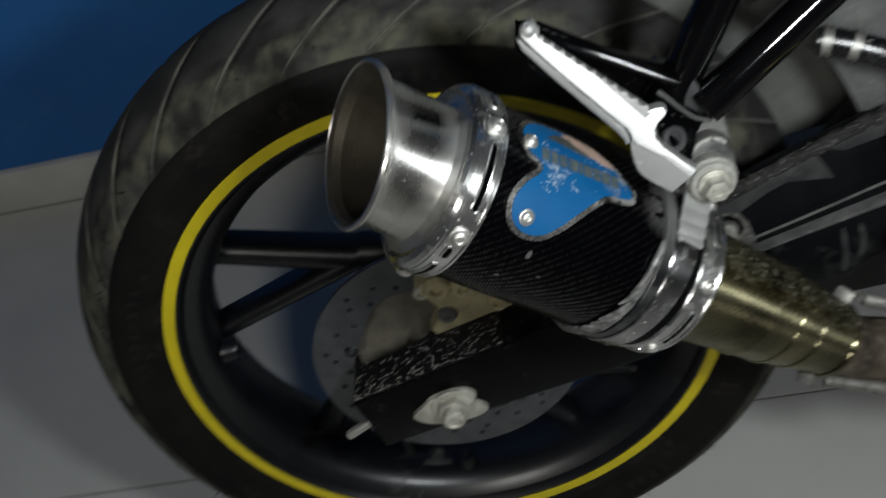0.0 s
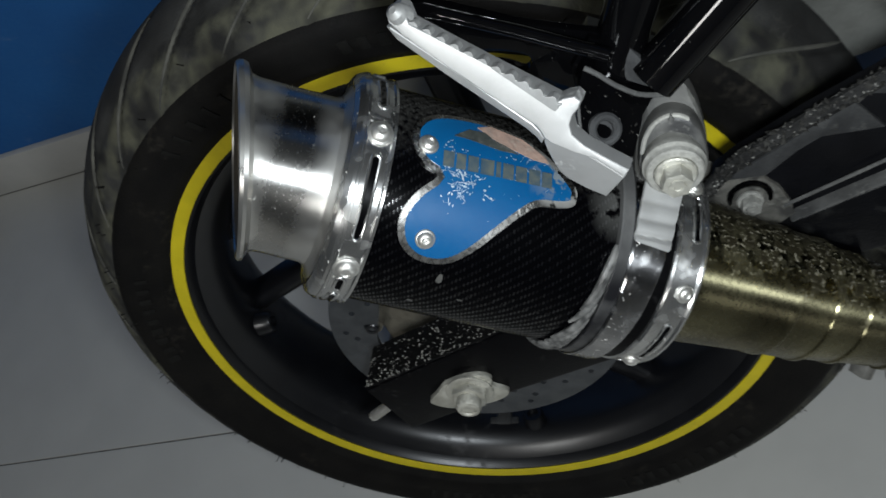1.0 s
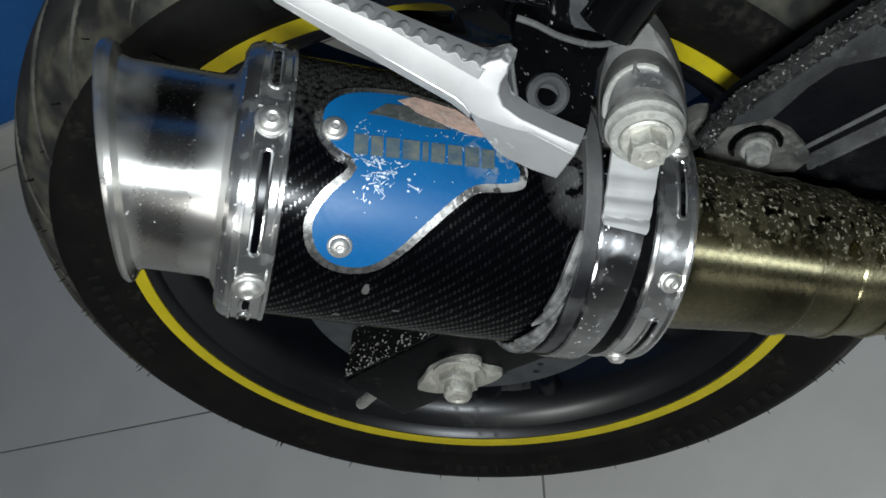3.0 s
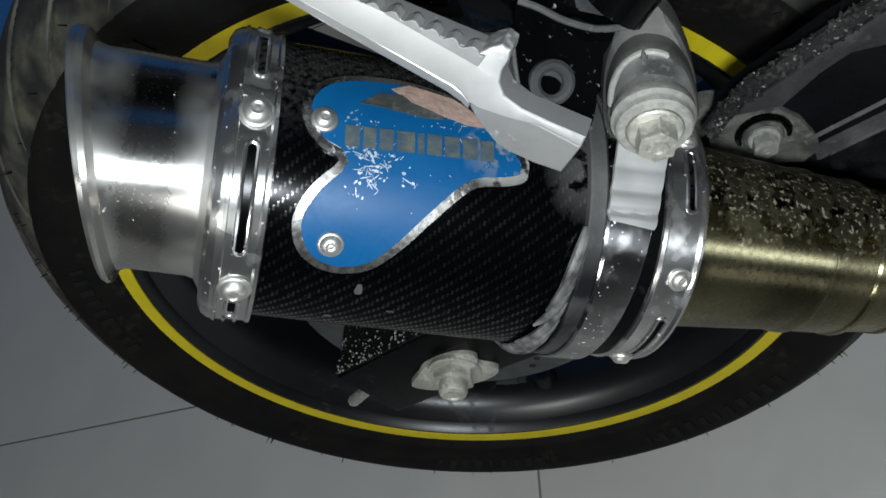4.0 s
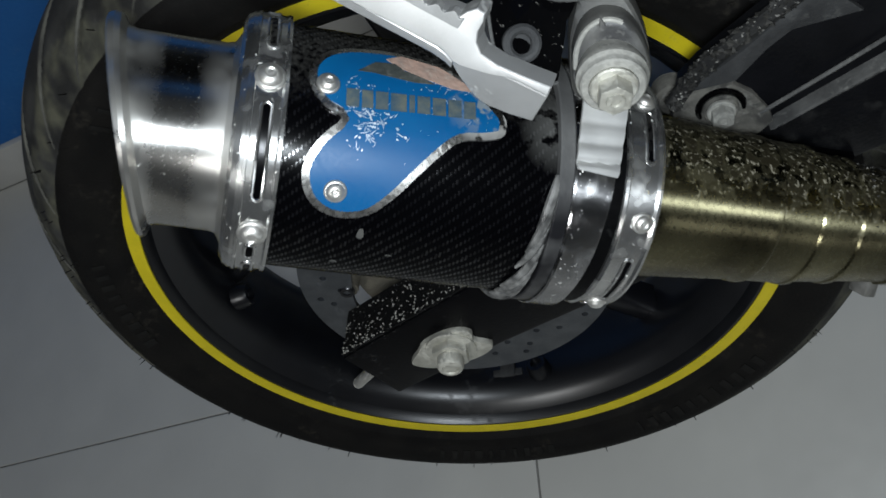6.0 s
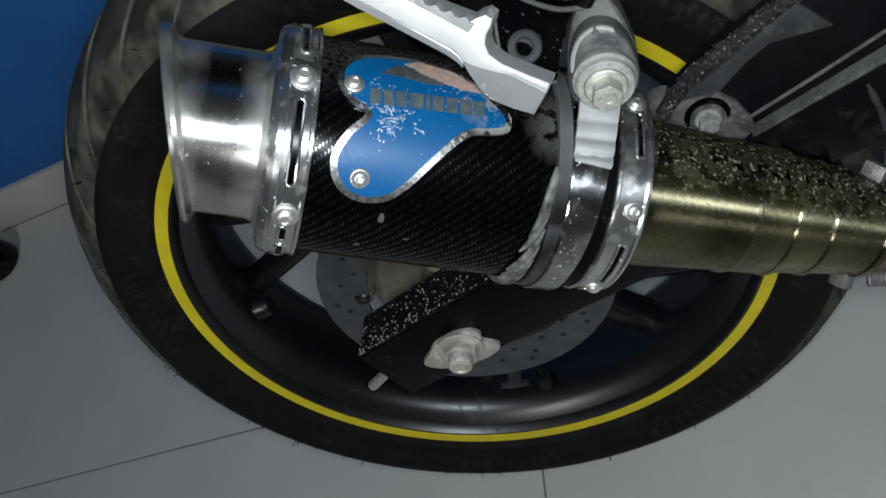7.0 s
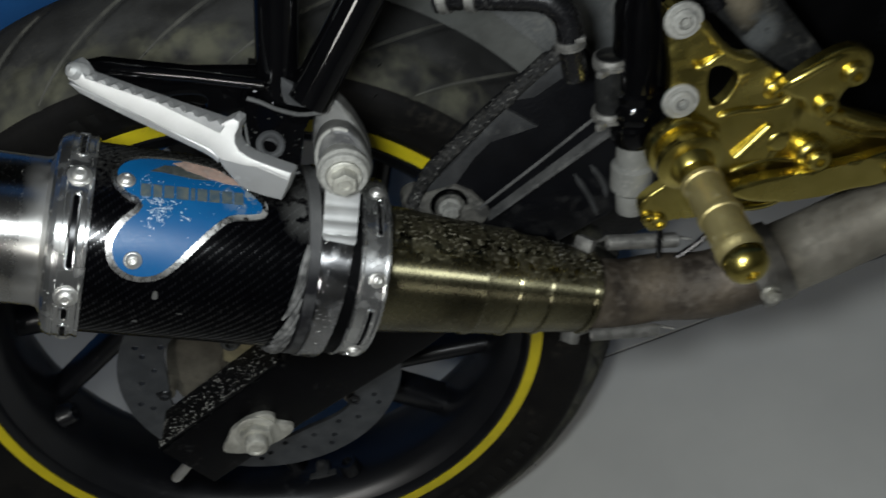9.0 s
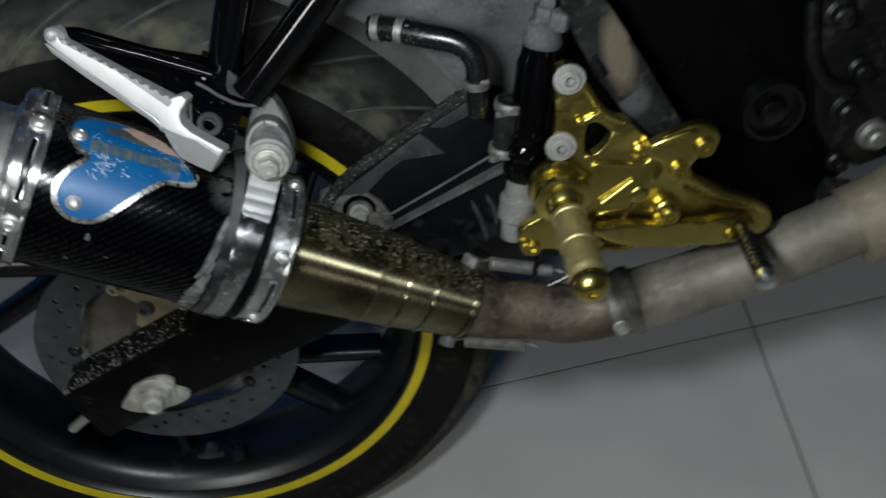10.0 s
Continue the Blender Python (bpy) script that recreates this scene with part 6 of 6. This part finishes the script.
def frame_and_engine():
    panel = [(0.238, 0.258), (0.262, 0.262), (0.300, 0.262), (0.380, 0.235), (0.372, 0.190), (0.350, 0.130), (0.318, 0.135), (0.303, 0.176), (0.290, 0.204), (0.268, 0.228)]
    fr = part("frame_plate", sheet(bmesh.new(), panel, 0.012, facing(-0.038), bevel=0.002), "grey_panel", bike, "dusty grey frame plate behind the hose")
    bm = bmesh.new()
    beam = [(0.378, 0.252), (0.402, 0.244), (0.416, 0.205), (0.428, 0.165), (0.444, 0.116), (0.424, 0.118), (0.404, 0.150), (0.394, 0.176), (0.386, 0.205)]
    sheet(bm, beam, 0.020, facing(-0.095), bevel=0.003)
    part("frame_beam", bm, "frame", fr, "dusty cast frame beam")
    bm = bmesh.new()
    tube(bm, glide([(0.37, -0.098, 0.26), (0.385, -0.102, 0.232), (0.392, -0.108, 0.205), (0.396, -0.112, 0.180)], 5), 0.0055, 12)
    part("cable", bm, "hose", fr, "black cable beside the frame beam")
    bm = bmesh.new()
    tube(bm, [(0.335, -0.10, 0.075), (0.322, -0.102, 0.040), (0.316, -0.104, 0.026)], 0.002, 8)
    tube(bm, glide([(0.352, -0.09, 0.09), (0.366, -0.10, 0.05), (0.350, -0.105, 0.03), (0.326, -0.105, 0.022)], 5), 0.0022, 8)
    part("wiring", bm, "hose", fr, "thin black wires")
    inner = [(0.262, 0.030), (0.300, 0.110), (0.370, 0.200), (0.460, 0.200), (0.480, 0.030), (0.420, -0.010), (0.370, -0.030), (0.300, -0.030)]
    part("pivot_block", sheet(bmesh.new(), inner, 0.020, facing(0.010), bevel=0.004), "engine", fr, "black block behind the swingarm pivot")
    # engine side: black cover, ring cap, crankcase details
    cover = [(0.396, 0.236), (0.400, 0.212), (0.408, 0.166), (0.418, 0.104), (0.432, 0.048), (0.458, 0.000), (0.516, -0.010), (0.540, 0.010), (0.560, 0.030), (0.62, 0.040), (0.70, 0.06), (0.70, 0.30), (0.40, 0.30)]
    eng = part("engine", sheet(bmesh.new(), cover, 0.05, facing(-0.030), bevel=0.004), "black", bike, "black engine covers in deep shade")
    bm = bmesh.new()
    turned(bm, [(0, 0.024), (0.006, 0.023), (0.009, 0.0215), (0.009, 0.0185), (0.003, 0.017), (0.003, 0.011), (0.009, 0.009), (0.010, 0.007), (0.010, 0)], (0.507, -0.080, 0.0985), OUT, 48)
    part("ring_cap", bm, "cap", eng, "round black ribbed cap")
    case = [(0.538, 0.190), (0.534, 0.120), (0.532, 0.085), (0.545, 0.048), (0.560, 0.036), (0.62, 0.040), (0.68, 0.06), (0.68, 0.20), (0.6, 0.22)]
    part("crankcase", sheet(bmesh.new(), case, 0.014, facing(-0.080), bevel=0.005, seg=3), "engine", eng, "dark dusty crankcase")
    for x, z, r, mt in ((0.5507, 0.161, 0.0075, "engine"), (0.552, 0.090, 0.0085, "engine"), (0.570, 0.0625, 0.0075, "spring"), (0.544, 0.050, 0.0050, "engine"), (0.562, 0.118, 0.006, "engine")):
        bm = bmesh.new()
        turned(bm, [(0, r * 1.5), (0.004, r * 1.4), (0.006, r), (0.011, r * 0.95), (0.013, r * 0.7), (0.013, 0)], (x, -0.094, z), OUT, 24)
        part("engine_bolt", bm, mt, eng)
    bm = bmesh.new()
    tube(bm, glide([(0.536, -0.094, 0.175), (0.532, -0.097, 0.140), (0.540, -0.098, 0.115), (0.556, -0.098, 0.105)], 5), 0.005, 12)
    part("engine_pipe", bm, "engine", eng)
    bm = bmesh.new()
    box(bm, (0.026, 0.012, 0.020), pose(0.546, -0.088, 0.016, 0, 30, 0), 0.004)
    box(bm, (0.012, 0.014, 0.012), pose(0.556, -0.094, 0.010, 0, 10, 0), 0.003)
    part("drain_fitting", bm, "frame", eng, "dirty metal fitting under the engine")
    bm = bmesh.new()
    low = [(0.41, 0.040), (0.47, 0.034), (0.50, 0.000), (0.52, -0.008), (0.47, 0.006), (0.40, 0.012), (0.36, 0.020), (0.36, 0.040)]
    sheet(bm, low, 0.03, facing(-0.05), bevel=0.003)
    part("under_cover", bm, "engine", eng)
    return fr


def rear_body():
    """Dusty grey plate ahead of the tyre, seen past its rounded edge."""
    arc = [(0.304 * math.cos(radians(t)), 0.304 * math.sin(radians(t))) for t in range(18, 75, 3)]
    outline = arc + [(0.10, 0.36), (0.30, 0.36), (0.44, 0.30), (0.44, 0.10)]
    return part("inner_fender", sheet(bmesh.new(), outline, 0.004, facing(0.050), bevel=0.001), "mud", bike, "smooth dusty grey inner panel behind the tyre")


def unseen_tail():
    """A seat and tail added above the wheel, past the upper edge of what is seen: it shades and is mirrored in the
    parts below.
    """
    bm = bmesh.new()
    side = glide([(-0.30, 0.60), (-0.12, 0.50), (0.10, 0.46), (0.34, 0.40), (0.60, 0.36), (0.86, 0.40), (0.86, 0.62), (0.62, 0.72), (0.40, 0.58), (0.10, 0.62), (-0.22, 0.68)], 4, True)
    sheet(bm, [tuple(p) for p in side], 0.26, facing(0.18), bevel=0.02)
    return part("unseen_tail", bm, "black", bike, "unseen black seat and tail, added to shade the parts below")


rear_wheel()
swingarm()
unseen_tail()
caliper()
muffler()
link_pipe()
footpeg()
hanger_bracket()
muffler_hanger()
rearset()
brake_cylinder()
frame_and_engine()
rear_body()

# ---- black rubber stopper on the floor by the skirting ----
bm = lathe([(0, 0), (0, 0.030), (0.004, 0.0345), (0.018, 0.0360), (0.034, 0.0335), (0.046, 0.026), (0.052, 0.014), (0.053, 0.005), (0.051, 0)], (-1.000, 0.515, 0.0), (0, 0, 1), 40)
tagged(part("door_stopper", bm, "gloss_black"), "round glossy black rubber stopper on the tiled floor", "door stopper")

# ---- floor tiles ----
TILE, JOINT = 0.611, 0.0022
tile_meshes = {}
us = [-0.0869 + TILE * i for i in (-5, -4, -2, 0, 1, 2, 3, 4, 5)]
vs = [0.0483 + TILE * i for i in range(-5, 2)]
for u0, u1 in zip(us, us[1:]):
    for v0, v1 in zip(vs, vs[1:]):
        if v1 > 0.3:
            far = [WEST, -1.309, 0.5242, 1.7462, EAST]
            k = [abs(u0 - q) for q in us].index(0.0)
            if k >= len(far) - 1:
                continue
            u0, u1 = far[k], far[k + 1]
        a0, a1, b0, b1 = max(u0, WEST), min(u1, EAST), max(v0, SOUTH), min(v1, WALL - 0.011)
        if a1 - a0 < 0.03 or b1 - b0 < 0.03:
            continue
        size = (round(a1 - a0 - JOINT, 4), round(b1 - b0 - JOINT, 4), 0.010)
        if size not in tile_meshes:
            bm = box(bmesh.new(), size, pose(0, 0, -0.005), 0.0008)
            for f in bm.faces:
                f.smooth = False
            me = bpy.data.meshes.new("tile")
            bm.to_mesh(me)
            bm.free()
            me.materials.append(MAT["tile"])
            tile_meshes[size] = me
        t = new("tile", tile_meshes[size])
        t.parent = floor
        t.matrix_basis = ROOM @ pose((a0 + a1) / 2, (b0 + b1) / 2, 0.0)
